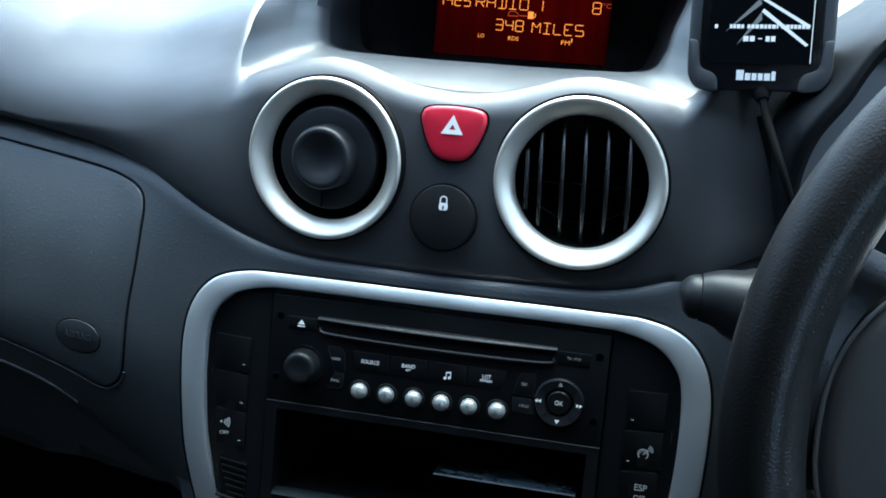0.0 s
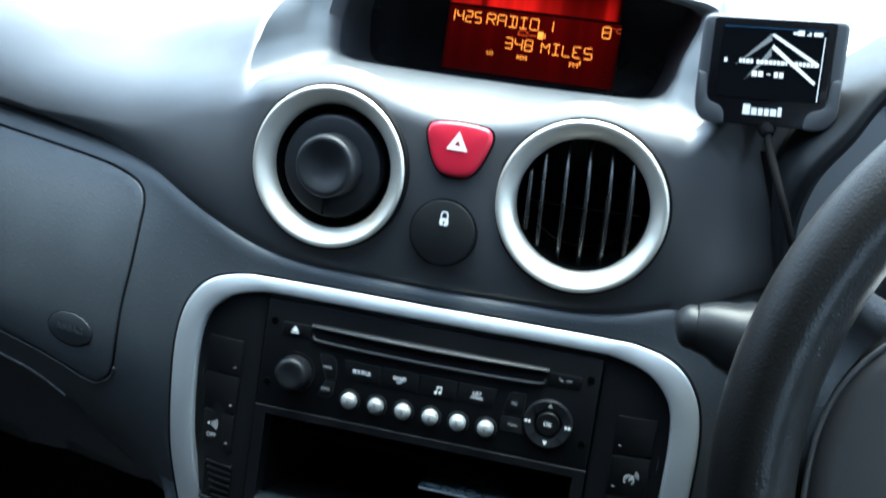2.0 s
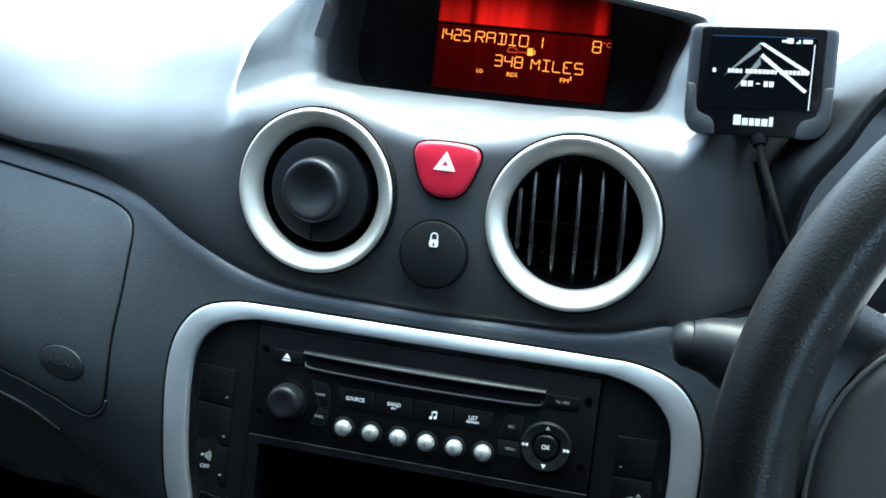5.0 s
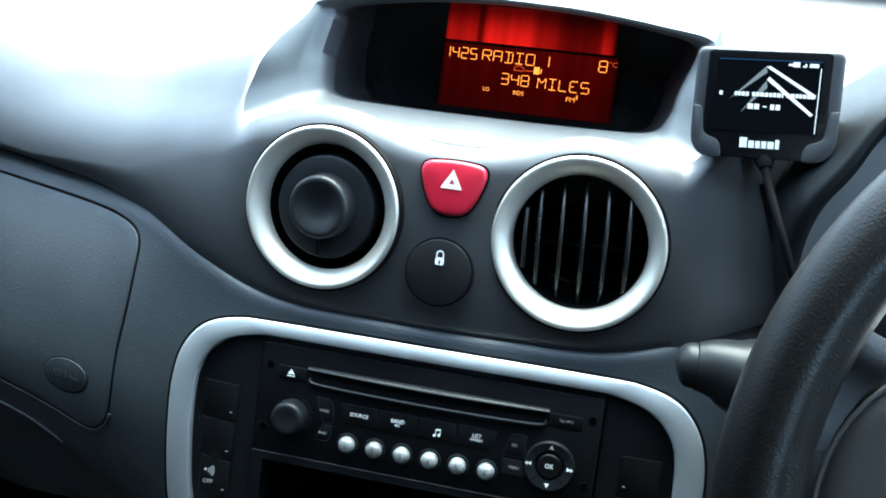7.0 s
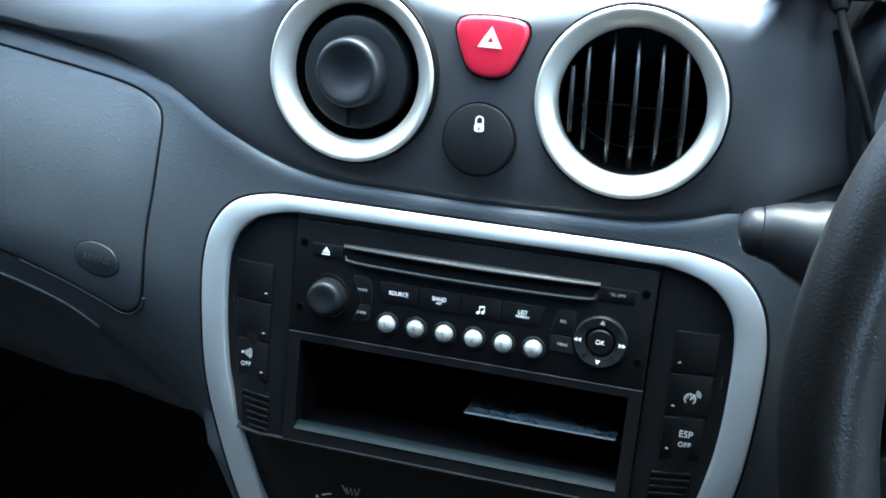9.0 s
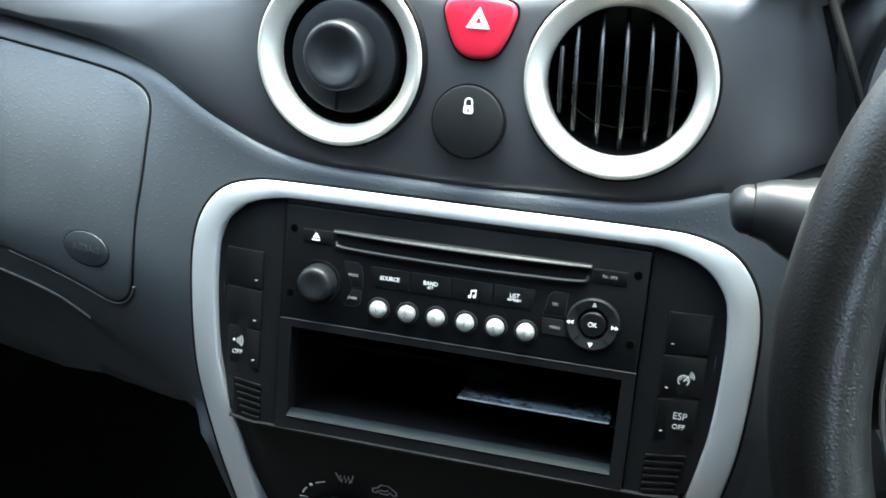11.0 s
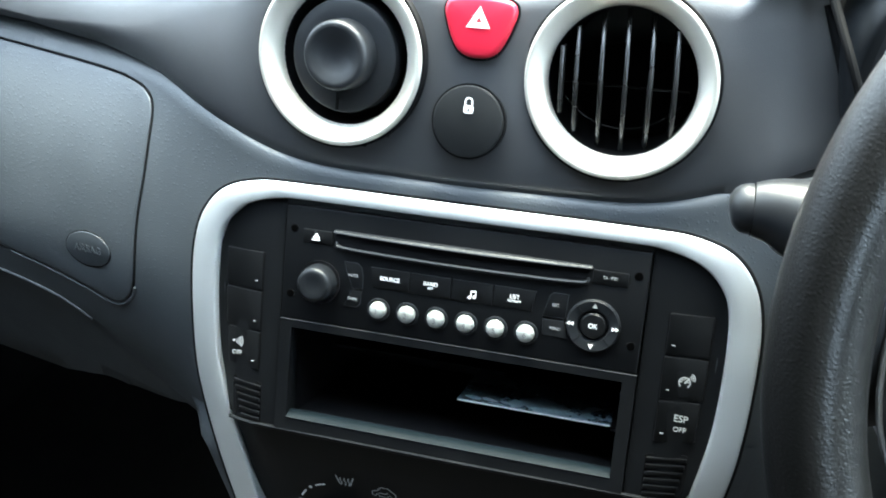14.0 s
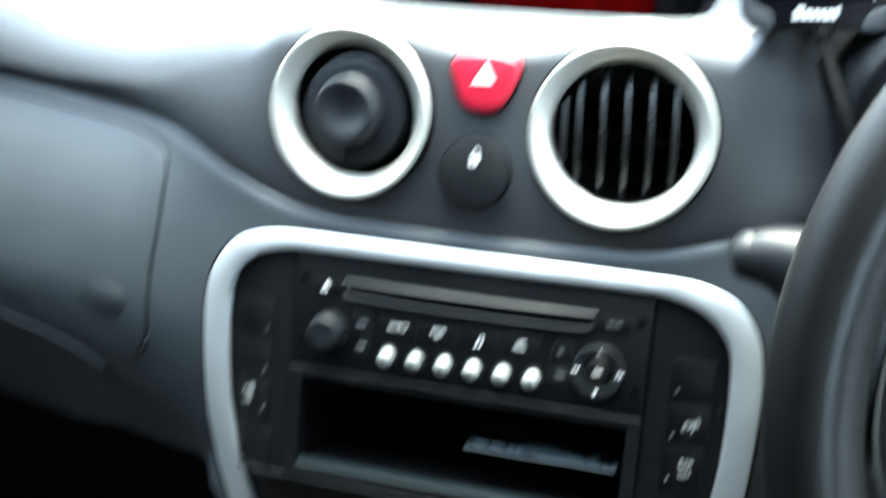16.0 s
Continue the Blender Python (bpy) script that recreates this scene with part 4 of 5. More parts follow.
# ---- glovebox and its badge ----
glovebox = thing("glovebox", (-0.30, 0.04, -0.03), "closed dark grey dimpled glovebox lid", "glovebox")
gb = [(-0.4536, 0.1114), (-0.3715, 0.1053), (-0.3231, 0.1008), (-0.2918, 0.0976), (-0.262, 0.0945), (-0.2335, 0.0911), (-0.2121, 0.0872), (-0.1963, 0.0815), (-0.19, 0.0728), (-0.1894, 0.0559), (-0.1903, 0.0339),
      (-0.1929, 0.0114), (-0.1949, -0.0165), (-0.1985, -0.0336), (-0.2079, -0.0424), (-0.219, -0.0437), (-0.238, -0.0385), (-0.2616, -0.0334), (-0.286, -0.029), (-0.3066, -0.0259), (-0.3561, -0.0205), (-0.4364, -0.0165)]
gb = [(p.x, p.z) for p in curve_through([(x, 0, z) for x, z in gb], 4)]


def grown(outline, d):
    res = []
    n = len(outline)
    for i in range(n):
        p, q = Vector(outline[i - 1]), Vector(outline[(i + 1) % n])
        t = (q - p).normalized()
        res.append((outline[i][0] - t.y * d, outline[i][1] + t.x * d))
    return res


groove = [(x, lower_y(x, z) + 0.0002, z) for x, z in grown(gb, 0.0004)]
part("joint", tube(groove, 0.0011, 6), GAP, glovebox, angle=60)
edge = [(x, lower_y(x, z) - 0.0001, z) for x, z in grown(gb, 0.0019) if z < -0.028]
part("lower_edge", tube(edge, 0.0011, 8), PANEL, glovebox, "rounded lip under the lid", angle=60)
lid = plate(gb, lambda x, z: lower_y(x, z) - 0.0013, lambda x, z: lower_y(x, z) + 0.003, bevel=0.0012, steps=3)
cap = min((f for f in lid.faces if len(f.verts) > 40), key=lambda f: f.calc_center_median().y)
cap.material_index = 1
cuts = [(Vector((-0.44 + 0.01 * k, 0, 0)), Vector((1, 0, 0))) for k in range(1, 25)] + [(Vector((0, 0, -0.046 + 0.005 * k)), Vector((0, 0, 1))) for k in range(1, 32)]
for point, across in cuts:
    faces = [f for f in lid.faces if f.material_index == 1]
    bmesh.ops.bisect_plane(lid, geom=faces + list({e for f in faces for e in f.edges}) + list({v for f in faces for v in f.verts}), plane_co=point, plane_no=across)
for f in lid.faces:
    if f.material_index == 1:
        for v in f.verts:
            if all(g.material_index == 1 for g in v.link_faces):
                v.co.y = lower_y(v.co.x, v.co.z) - 0.0013
for f in lid.faces:
    f.material_index = 0
part("lid", lid, PANEL, glovebox, angle=50)

badge = thing("airbag_badge", (-0.228, 0.02, -0.023), "oval dark plastic airbag badge on the glovebox lid", "badge")
ov = [(-0.2298 + 0.0176 * math.cos(radians(a)), -0.0135 + 0.0104 * math.sin(radians(a))) for a in range(0, 360, 8)]
part("recess", plate(grown(ov, -0.0006), lambda x, z: lower_y(x, z) - 0.0016, lambda x, z: lower_y(x, z) + 0.001), GAP, badge)
part("oval", plate(ov, lambda x, z: lower_y(x, z) - 0.0020, lambda x, z: lower_y(x, z) + 0.001, bevel=0.0006), shader("badge_plastic", (0.023, 0.027, 0.031), 0.40, grain=0.2, spec=0.4), badge, angle=60)
bm = letters("AIRBAG", 0.0062, -0.2298, 0.0, -0.0135, 1.0, thick=0.0002)
for v in bm.verts:
    v.co.y += lower_y(v.co.x, v.co.z) - 0.0022
part("lettering", bm, PANEL, badge, "embossed grey lettering")


# ---- hood over the trip display ----
hood = thing("display_hood", (0, 0.03, 0.15), "arched grey plastic hood over the trip display", "display hood")


def loop(points, per=6):
    half = curve_through(points, per)
    return half + [Vector((-p.x, p.y, p.z)) for p in half[-2:0:-1]]


def hood_shell():
    front = loop([(0.0, 0.010, 0.1520), (0.030, 0.010, 0.1545), (0.068, 0.010, 0.1595), (0.095, 0.013, 0.1583), (0.114, 0.021, 0.1555), (0.1262, 0.029, 0.1562), (0.1318, 0.036, 0.1605), (0.1322, 0.039, 0.1690), (0.1300, 0.041, 0.1780),
                  (0.1258, 0.042, 0.1930), (0.1160, 0.053, 0.2225), (0.1110, 0.0555, 0.2300), (0.088, 0.0545, 0.2340), (0.045, 0.053, 0.2385), (0.0, 0.052, 0.2400)])
    inner = loop([(0.0, 0.046, 0.1690), (0.030, 0.046, 0.1690), (0.065, 0.046, 0.1695), (0.085, 0.046, 0.1700), (0.0960, 0.047, 0.1712), (0.1010, 0.0475, 0.1730), (0.1042, 0.048, 0.1770), (0.1060, 0.050, 0.1850), (0.1068, 0.0515, 0.1920),
                  (0.1080, 0.054, 0.2030), (0.1095, 0.058, 0.2220), (0.1085, 0.059, 0.2275), (0.087, 0.058, 0.2320), (0.045, 0.056, 0.2366), (0.0, 0.055, 0.2382)])
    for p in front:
        # The left foot is pulled forward and inward to fit the camera's view.
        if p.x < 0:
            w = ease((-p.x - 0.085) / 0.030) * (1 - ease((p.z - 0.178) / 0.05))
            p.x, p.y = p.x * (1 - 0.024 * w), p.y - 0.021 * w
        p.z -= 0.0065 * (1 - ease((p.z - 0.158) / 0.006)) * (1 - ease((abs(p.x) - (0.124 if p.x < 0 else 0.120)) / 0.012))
    for p in front + inner:
        p.x += 0.0055 * ease((p.z - 0.195) / 0.030) + 0.003 * ease((p.x - 0.095) / 0.015) * ease((p.z - 0.172) / 0.02)
    deep = [Vector((p.x * 0.90, 0.135, 0.178 + (p.z - 0.169) * 1.13)) for p in inner]

    def blend(p, low, high):
        """Between two offsets for the foot of the hood and its roof, by height."""
        w = min(1.0, max(0.0, (p.z - 0.165) / 0.050))
        w = w * w * (3 - 2 * w)
        return [a * (1 - w) + b * w for a, b in zip(low, high)]

    brow, roof, crown, back = [], [], [], []
    for p in front:
        for loop_, low, high in ((brow, (1.003, 0.004, -0.0016), (1.008, 0.006, 0.0028)), (roof, (1.008, 0.012, -0.0060), (1.03, 0.034, 0.0135)), (crown, (1.010, 0.030, -0.0140), (1.03, 0.084, 0.0195))):
            k, dy, dz = blend(p, low, high)
            loop_.append(Vector((p.x * k, p.y + dy, p.z + dz)))
        k, y, z = blend(p, (1.010, p.y + 0.060, p.z - 0.030), (1.02, 0.230, 0.2380))
        back.append(Vector((p.x * k, y, z)))
    lip1 = [a.lerp(b, 0.30) + Vector((0, -0.0008, 0)) for a, b in zip(front, inner)]
    lip2 = [a.lerp(b, 0.80) + Vector((0, -0.0016, 0)) for a, b in zip(front, inner)]
    lip3, lip4 = [], []
    for b in inner:
        low = 1 - min(1.0, max(0.0, (b.z - 0.172) / 0.02))
        top = min(1.0, max(0.0, (b.z - 0.2255) / 0.004))
        near, far = (0.934, 0.915) if b.x < 0 else (0.978, 0.968)
        lip3.append(Vector((b.x * near, b.y + 0.0012 + 0.004 * low, b.z + 0.0036 * low)))
        lip4.append(Vector((b.x * far, b.y + 0.022 - 0.016 * top, b.z + 0.0046 * low)))
    # Pale front strip and darker depth paint the fading light on the walls.
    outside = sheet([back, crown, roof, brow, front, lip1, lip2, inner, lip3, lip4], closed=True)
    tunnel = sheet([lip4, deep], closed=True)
    return outside, tunnel


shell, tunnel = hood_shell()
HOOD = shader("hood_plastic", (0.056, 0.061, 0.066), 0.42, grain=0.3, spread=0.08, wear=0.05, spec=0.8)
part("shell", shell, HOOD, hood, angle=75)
part("tunnel", tunnel, shader("shaded_tunnel_plastic", (0.030, 0.032, 0.035), 0.36, grain=0.1), hood, "inner walls with the tunnel's shade in their colour", angle=60)

display = thing("trip_display", (0.012, 0.13, 0.178), "red trip display with amber segments, lit", "display")
DY = 0.130
part("backing", box(-0.110, 0.110, DY + 0.001, DY + 0.004, 0.170, 0.2525), GLOSS, display)
part("lcd", box(-0.044, 0.069, DY, DY + 0.001, 0.1825, 0.2235), LCDRED, display, "dark red lit ground")
part("light_band", box(-0.044, 0.067, DY - 0.0006, DY + 0.001, 0.2255, 0.2490), BAND, display, "bright red streaked light band")


SEGMENTS = {"1": "bc", "4": "fbghc", "2": "abghed", "5": "afghcd", "3": "abcdgh", "8": "abcdefgh", "R": "abefghk", "A": "abcefgh", "D": "abcdmn", "I": "admn",
            "O": "abcdef", "M": "efbcij", "L": "def", "E": "adefg", "S": "afghcd"}
STROKES = {"a": (0, 2, 1, 2), "b": (1, 2, 1, 1), "c": (1, 1, 1, 0), "d": (0, 0, 1, 0), "e": (0, 0, 0, 1), "f": (0, 1, 0, 2), "g": (0, 1, 0.5, 1), "h": (0.5, 1, 1, 1),
           "i": (0, 2, 0.5, 1), "j": (0.5, 1, 1, 2), "k": (0.5, 1, 1, 0), "m": (0.5, 2, 0.5, 1), "n": (0.5, 1, 0.5, 0)}


def segments(words, x0, x1, z0, z1, mat=None):
    """Fourteen-segment characters that fill the stretch from x0 to x1 and z0 to z1, each lit segment a bar of its own."""
    pitch = (x1 - x0 + 0.0018) / len(words)
    wide, tall = pitch - 0.0018, (z1 - z0) / 2
    for k, ch in enumerate(words):
        for seg in SEGMENTS[ch]:
            bm = bmesh.new()
            u0, v0, u1, v1 = STROKES[seg]
            a, b = Vector((x0 + k * pitch + u0 * wide, z0 + v0 * tall)), Vector((x0 + k * pitch + u1 * wide, z0 + v1 * tall))
            a, b = a.lerp(b, 0.07), b.lerp(a, 0.07)
            ribbon([a, b], 0.00053, DY - 0.0006, bm=bm)
            part("segment", bm, mat or AMBER, display, "lit amber segment")


def caption(words, x0, x1, z0, z1, mat):
    """Small lit words that fill the stretch from x0 to x1 and z0 to z1."""
    bm = letters(words, 0.01, 0.0, 0.0, 0.0, thick=0.00005)
    xs, zs = [v.co.x for v in bm.verts], [v.co.z for v in bm.verts]
    sx, sz = (x1 - x0) / (max(xs) - min(xs)), (z1 - z0) / (max(zs) - min(zs))
    ax, az = min(xs), min(zs)
    for v in bm.verts:
        v.co = Vector((x0 + (v.co.x - ax) * sx, DY - 0.0006 + v.co.y, z0 + (v.co.z - az) * sz))
    part("lit_caption", bm, mat, display, "small lit amber caption")


segments("1425", -0.0440, -0.0220, 0.2138, 0.2206)
segments("RADIO", -0.0180, 0.0160, 0.2138, 0.2206)
segments("1", 0.0205, 0.0255, 0.2138, 0.2206)
segments("8", 0.0575, 0.0625, 0.2142, 0.2212)
caption("\u00b0C", 0.0638, 0.0688, 0.2180, 0.2212, DIMAMBER)
segments("348", -0.0040, 0.0140, 0.2000, 0.2068)
segments("MILES", 0.0200, 0.0530, 0.1996, 0.2064)
caption("LO", -0.0150, -0.0108, 0.1945, 0.1970, AMBER)
caption("RDS", 0.0050, 0.0118, 0.1940, 0.1966, AMBER)
caption("FM", 0.0395, 0.0450, 0.1935, 0.1962, AMBER)
caption("1", 0.0458, 0.0465, 0.1952, 0.1978, AMBER)
icon = bmesh.new()
ribbon([(0.0035, 0.2095), (0.0042, 0.2120), (0.0075, 0.2128), (0.0100, 0.2110), (0.0102, 0.2095), (0.0035, 0.2095)], 0.0006, DY - 0.0006, bm=icon)
ribbon([(0.0108, 0.2100), (0.0160, 0.2100)], 0.0006, DY - 0.0006, bm=icon)
part("range_symbol", icon, DIMAMBER, display, "dim amber car outline")
pump = bmesh.new()
plate([(0.0165, 0.2085), (0.0200, 0.2085), (0.0200, 0.2130), (0.0165, 0.2130)], DY - 0.0007, DY, bm=pump)
ribbon([(0.0200, 0.2095), (0.0212, 0.2095), (0.0212, 0.2120)], 0.0006, DY - 0.0006, bm=pump)
part("pump_symbol", pump, AMBER, display, "amber fuel pump")

# ---- handsfree unit with its cable ----
unit = thing("handsfree_unit", (0.150, -0.008, 0.163), "black handsfree unit with a lit colour screen on a mount", "handsfree unit")
UM = Matrix.Translation((0.1477, -0.016, 0.1908)) @ pose(0, 0, 0, 4, 0, -6) @ pose(0, 0, 0, 0, -2.6, 0) @ Matrix.Diagonal((0.995, 1.03, 1.03, 1))


def on_unit(bm):
    bmesh.ops.transform(bm, matrix=UM, verts=bm.verts)
    return bm


bezel = plate(rounded(-0.0335, 0.0335, -0.0250, 0.0248, (0.010, 0.010, 0.004, 0.004), 6), -0.0022, 0.016, bevel=0.0022, steps=3)
part("rubber_bezel", on_unit(bezel), UNIT, unit, "dark grey rubber bezel", angle=50)
body = plate(rounded(-0.0280, 0.0280, -0.0254, 0.0238, (0.002, 0.002, 0.002, 0.002), 3), -0.0032, 0.008, bevel=0.0008)
part("glass", on_unit(body), UNITGLASS, unit, "glossy black front")
for s in (-1, 1):
    grip = [(s * 0.0331, -0.0020), (s * 0.0290, -0.0030), (s * 0.0279, -0.0100), (s * 0.0270, -0.0142), (s * 0.0245, -0.0160), (s * 0.0212, -0.0172), (s * 0.0190, -0.0198), (s * 0.0184, -0.0235), (s * 0.0190, -0.0255),
            (s * 0.0240, -0.0257), (s * 0.0288, -0.0243), (s * 0.0320, -0.0205), (s * 0.0332, -0.0150)]
    grip = [(p.x, p.z) for p in curve_through([(x, 0, z) for x, z in grip + grip[:1]], 3)][:-1]
    part("rubber_grip", on_unit(plate(grip, -0.0038, 0.009, bevel=0.0010)), UNIT, unit, "dark grey rubber corner grip")
screen = part("screen", on_unit(plate(rounded(-0.0235, 0.0240, -0.0130, 0.0200, 0.0005, 2), -0.0036, -0.0030)), glow("screen_black", (0.02, 0.03, 0.05), 0.008), unit, "lit dark screen")
wedge = bmesh.new()
plate([(-0.0015, 0.0165), (0.0005, 0.0168), (0.0220, 0.0045), (0.0215, 0.0030)], -0.0039, -0.0036, bm=wedge)
plate([(-0.0005, 0.0105), (0.0005, 0.0120), (0.0215, -0.0040), (0.0205, -0.0050)], -0.0039, -0.0036, bm=wedge)
part("road_line", on_unit(wedge), SCREENWHITE, screen, "white slanting lines")
wedge = bmesh.new()
plate([(-0.0015, 0.0165), (-0.0005, 0.0140), (-0.0165, 0.0015)], -0.0039, -0.0036, bm=wedge)
plate([(-0.0005, 0.0105), (0.0000, 0.0070), (-0.0110, -0.0045)], -0.0039, -0.0036, bm=wedge)
part("road_line", on_unit(wedge), SCREENGREY, screen, "fading grey slanting lines")


def text_bar(x0, x1, z0, z1):
    part("text_bar", on_unit(plate([(x0, z0), (x1, z0), (x1, z1), (x0, z1)], -0.0041, -0.0037)), SCREENWHITE, screen, "white bar in place of text")


for x0, x1 in ((-0.0215, -0.0195), (-0.0145, -0.0080), (-0.0065, 0.0075), (0.0090, 0.0220)):
    x = x0
    while x < x1 - 0.0006:
        w = min(random.uniform(0.0011, 0.0017), x1 - x)
        text_bar(x, x + w, 0.0030, 0.0048)
        x += w + 0.0004
for x0, x1, z0, z1 in ((-0.0080, -0.0056, -0.0028, -0.0004), (-0.0050, -0.0028, -0.0028, -0.0004), (-0.0012, 0.0006, -0.0018, -0.0013), (0.0022, 0.0040, -0.0028, -0.0004), (0.0046, 0.0066, -0.0028, -0.0004)):
    text_bar(x0, x1, z0, z1)
state = bmesh.new()
for x0, x1, z0, z1 in ((0.0085, 0.0115, 0.0172, 0.0182), (0.0105, 0.0135, 0.0168, 0.0190), (0.0148, 0.0156, 0.0168, 0.0175), (0.0158, 0.0166, 0.0168, 0.0184), (0.0178, 0.0218, 0.0169, 0.0185)):
    plate([(x0, z0), (x1, z0), (x1, z1), (x0, z1)], -0.0041, -0.0037, bm=state)
part("status_symbol", on_unit(state), SCREENWHITE, screen, "white status symbols")
part("screen_edge", on_unit(box(0.0228, 0.0232, -0.0039, -0.0036, -0.0125, 0.0165)), SCREENWHITE, screen, "white line at the screen's edge")
part("screen_edge", on_unit(box(-0.0230, 0.0235, -0.0039, -0.0036, 0.0192, 0.0196)), SCREENBLUE, screen, "blue line at the screen's edge")
x = -0.0100
for w, h in ((0.0034, 0.0046), (0.0026, 0.0032), (0.0022, 0.0032), (0.0022, 0.0032), (0.0028, 0.0032), (0.0018, 0.0042)):
    part("maker_mark", on_unit(plate([(x, -0.0205), (x + w, -0.0205), (x + w, -0.0205 + h), (x, -0.0205 + h)], -0.0036, -0.0030)), WHITE, unit, "white bar in place of the maker's mark")
    x += w + 0.0006
foot = tube(curve_through([(0.150, 0.000, 0.182), (0.151, 0.010, 0.174), (0.151, 0.022, 0.168)], 5), 0.008, 14)
part("mount_foot", foot, UNIT, unit)
part("cable", tube(curve_through([(0.151, -0.013, 0.166), (0.1535, -0.020, 0.155), (0.1575, -0.028, 0.143), (0.1620, -0.033, 0.131), (0.1668, -0.034, 0.119), (0.1718, -0.033, 0.107), (0.178, -0.030, 0.093), (0.188, -0.020, 0.075)], 6), 0.0020, 10), shader("cable_rubber", (0.0018, 0.0018, 0.002), 0.7, spec=0.06), unit, "thin black cable")
part("cable_plug", tube([(0.1500, -0.010, 0.1700), (0.1508, -0.0125, 0.1670), (0.1516, -0.0150, 0.1630), (0.1522, -0.0165, 0.1605)], 0.0045, 14, radii=[0.0050, 0.0050, 0.0044, 0.0030]), GAP, unit, "black cable plug under the unit")

# ---- column stalk ----
stalk = thing("indicator_stalk", (0.20, -0.05, 0.06), "dark grey plastic steering column stalk", "stalk")
pts = curve_through([(0.1325, -0.050, 0.0668), (0.142, -0.050, 0.0668), (0.153, -0.049, 0.0648), (0.175, -0.046, 0.0632), (0.250, -0.036, 0.0635)], 6)
part("arm", tube(pts, 0.014, 28, radii=[lerp_table([(0.13, 0.0103), (0.142, 0.0142), (0.153, 0.0182), (0.175, 0.0225), (0.25, 0.025)], p.x) for p in pts]), STALK, stalk, angle=60)
tip = [(0.1322, -0.050, 0.0668), (0.1300, -0.050, 0.0667), (0.1272, -0.050, 0.0665), (0.1250, -0.050, 0.0663), (0.1235, -0.050, 0.0661), (0.1228, -0.050, 0.0660)]
part("end_cap", tube(tip, 0.0098, 28, radii=[0.0106, 0.0106, 0.0098, 0.0080, 0.0054, 0.002]), STALK, stalk, angle=70)
part("cap_joint", tube([(0.1334, -0.050, 0.0667), (0.1322, -0.050, 0.0667)], 0.0109, 28), GAP, stalk)

# ---- steering wheel ----
wheel = thing("steering_wheel", (0.3165, -0.170, 0.044), "black leather steering wheel with worn rim and painted highlight", "steering wheel")
WX, WZ, WR, WY = 0.3050, 0.0519, 0.1585, -0.1890


def wheel_leather():
    """The rim's leather: matt outside, glossier round its inner side, where a pale mottled highlight is painted."""
    m = shader("highlit_rim_leather", (0.0020, 0.0020, 0.0021), 0.45, grain=0.45, grain_size=1100.0, spread=0.45, dimples=0.12, wear=0.09, spec=0.4, cell=520.0)
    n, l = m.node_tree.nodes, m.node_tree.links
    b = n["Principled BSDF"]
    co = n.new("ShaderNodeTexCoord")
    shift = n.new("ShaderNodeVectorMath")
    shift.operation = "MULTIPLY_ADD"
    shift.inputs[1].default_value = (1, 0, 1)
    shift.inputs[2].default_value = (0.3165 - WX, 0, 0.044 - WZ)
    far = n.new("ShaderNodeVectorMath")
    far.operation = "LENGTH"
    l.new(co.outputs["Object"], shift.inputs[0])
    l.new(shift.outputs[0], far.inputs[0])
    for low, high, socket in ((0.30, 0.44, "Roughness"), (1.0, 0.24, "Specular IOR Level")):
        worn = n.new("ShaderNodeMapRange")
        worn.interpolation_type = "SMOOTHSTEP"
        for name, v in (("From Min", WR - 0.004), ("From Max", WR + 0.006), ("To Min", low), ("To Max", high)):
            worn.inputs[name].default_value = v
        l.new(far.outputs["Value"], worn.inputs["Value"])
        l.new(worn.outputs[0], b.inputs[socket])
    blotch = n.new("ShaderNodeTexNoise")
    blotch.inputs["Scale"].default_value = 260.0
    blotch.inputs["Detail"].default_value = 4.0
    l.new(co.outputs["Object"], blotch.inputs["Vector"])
    # Pale band on the inner side: the highlight is painted into the colour.
    highlight_band = n.new("ShaderNodeMapRange")
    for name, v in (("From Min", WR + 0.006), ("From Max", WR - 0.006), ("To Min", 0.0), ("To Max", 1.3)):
        highlight_band.inputs[name].default_value = v
    l.new(far.outputs["Value"], highlight_band.inputs["Value"])
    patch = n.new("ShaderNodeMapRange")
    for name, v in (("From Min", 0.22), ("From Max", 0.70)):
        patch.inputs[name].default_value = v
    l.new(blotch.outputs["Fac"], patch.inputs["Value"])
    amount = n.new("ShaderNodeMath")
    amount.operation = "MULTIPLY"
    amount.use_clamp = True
    l.new(highlight_band.outputs[0], amount.inputs[0])
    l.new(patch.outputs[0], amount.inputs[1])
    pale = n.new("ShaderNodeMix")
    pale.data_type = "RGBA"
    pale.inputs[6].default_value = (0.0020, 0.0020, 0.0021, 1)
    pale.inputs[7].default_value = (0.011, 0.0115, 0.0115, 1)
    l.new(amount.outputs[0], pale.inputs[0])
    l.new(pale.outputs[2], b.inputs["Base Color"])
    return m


rows = []
for i in range(144):
    a = 2 * math.pi * i / 144
    row = []
    for k in range(24):
        b = 2 * math.pi * k / 24
        rad = 0.0140 * math.cos(b)
        dy = -0.0150 * math.sin(b)
        row.append((WX + (WR + rad) * math.cos(a), WY + dy, WZ + (WR + rad) * math.sin(a)))
    rows.append(row)
rows.append(rows[0])
bm = sheet(rows, closed=True)
bmesh.ops.remove_doubles(bm, verts=bm.verts, dist=1e-6)
part("rim", bm, wheel_leather(), wheel, "worn black leather rim with a painted highlight band", angle=80)


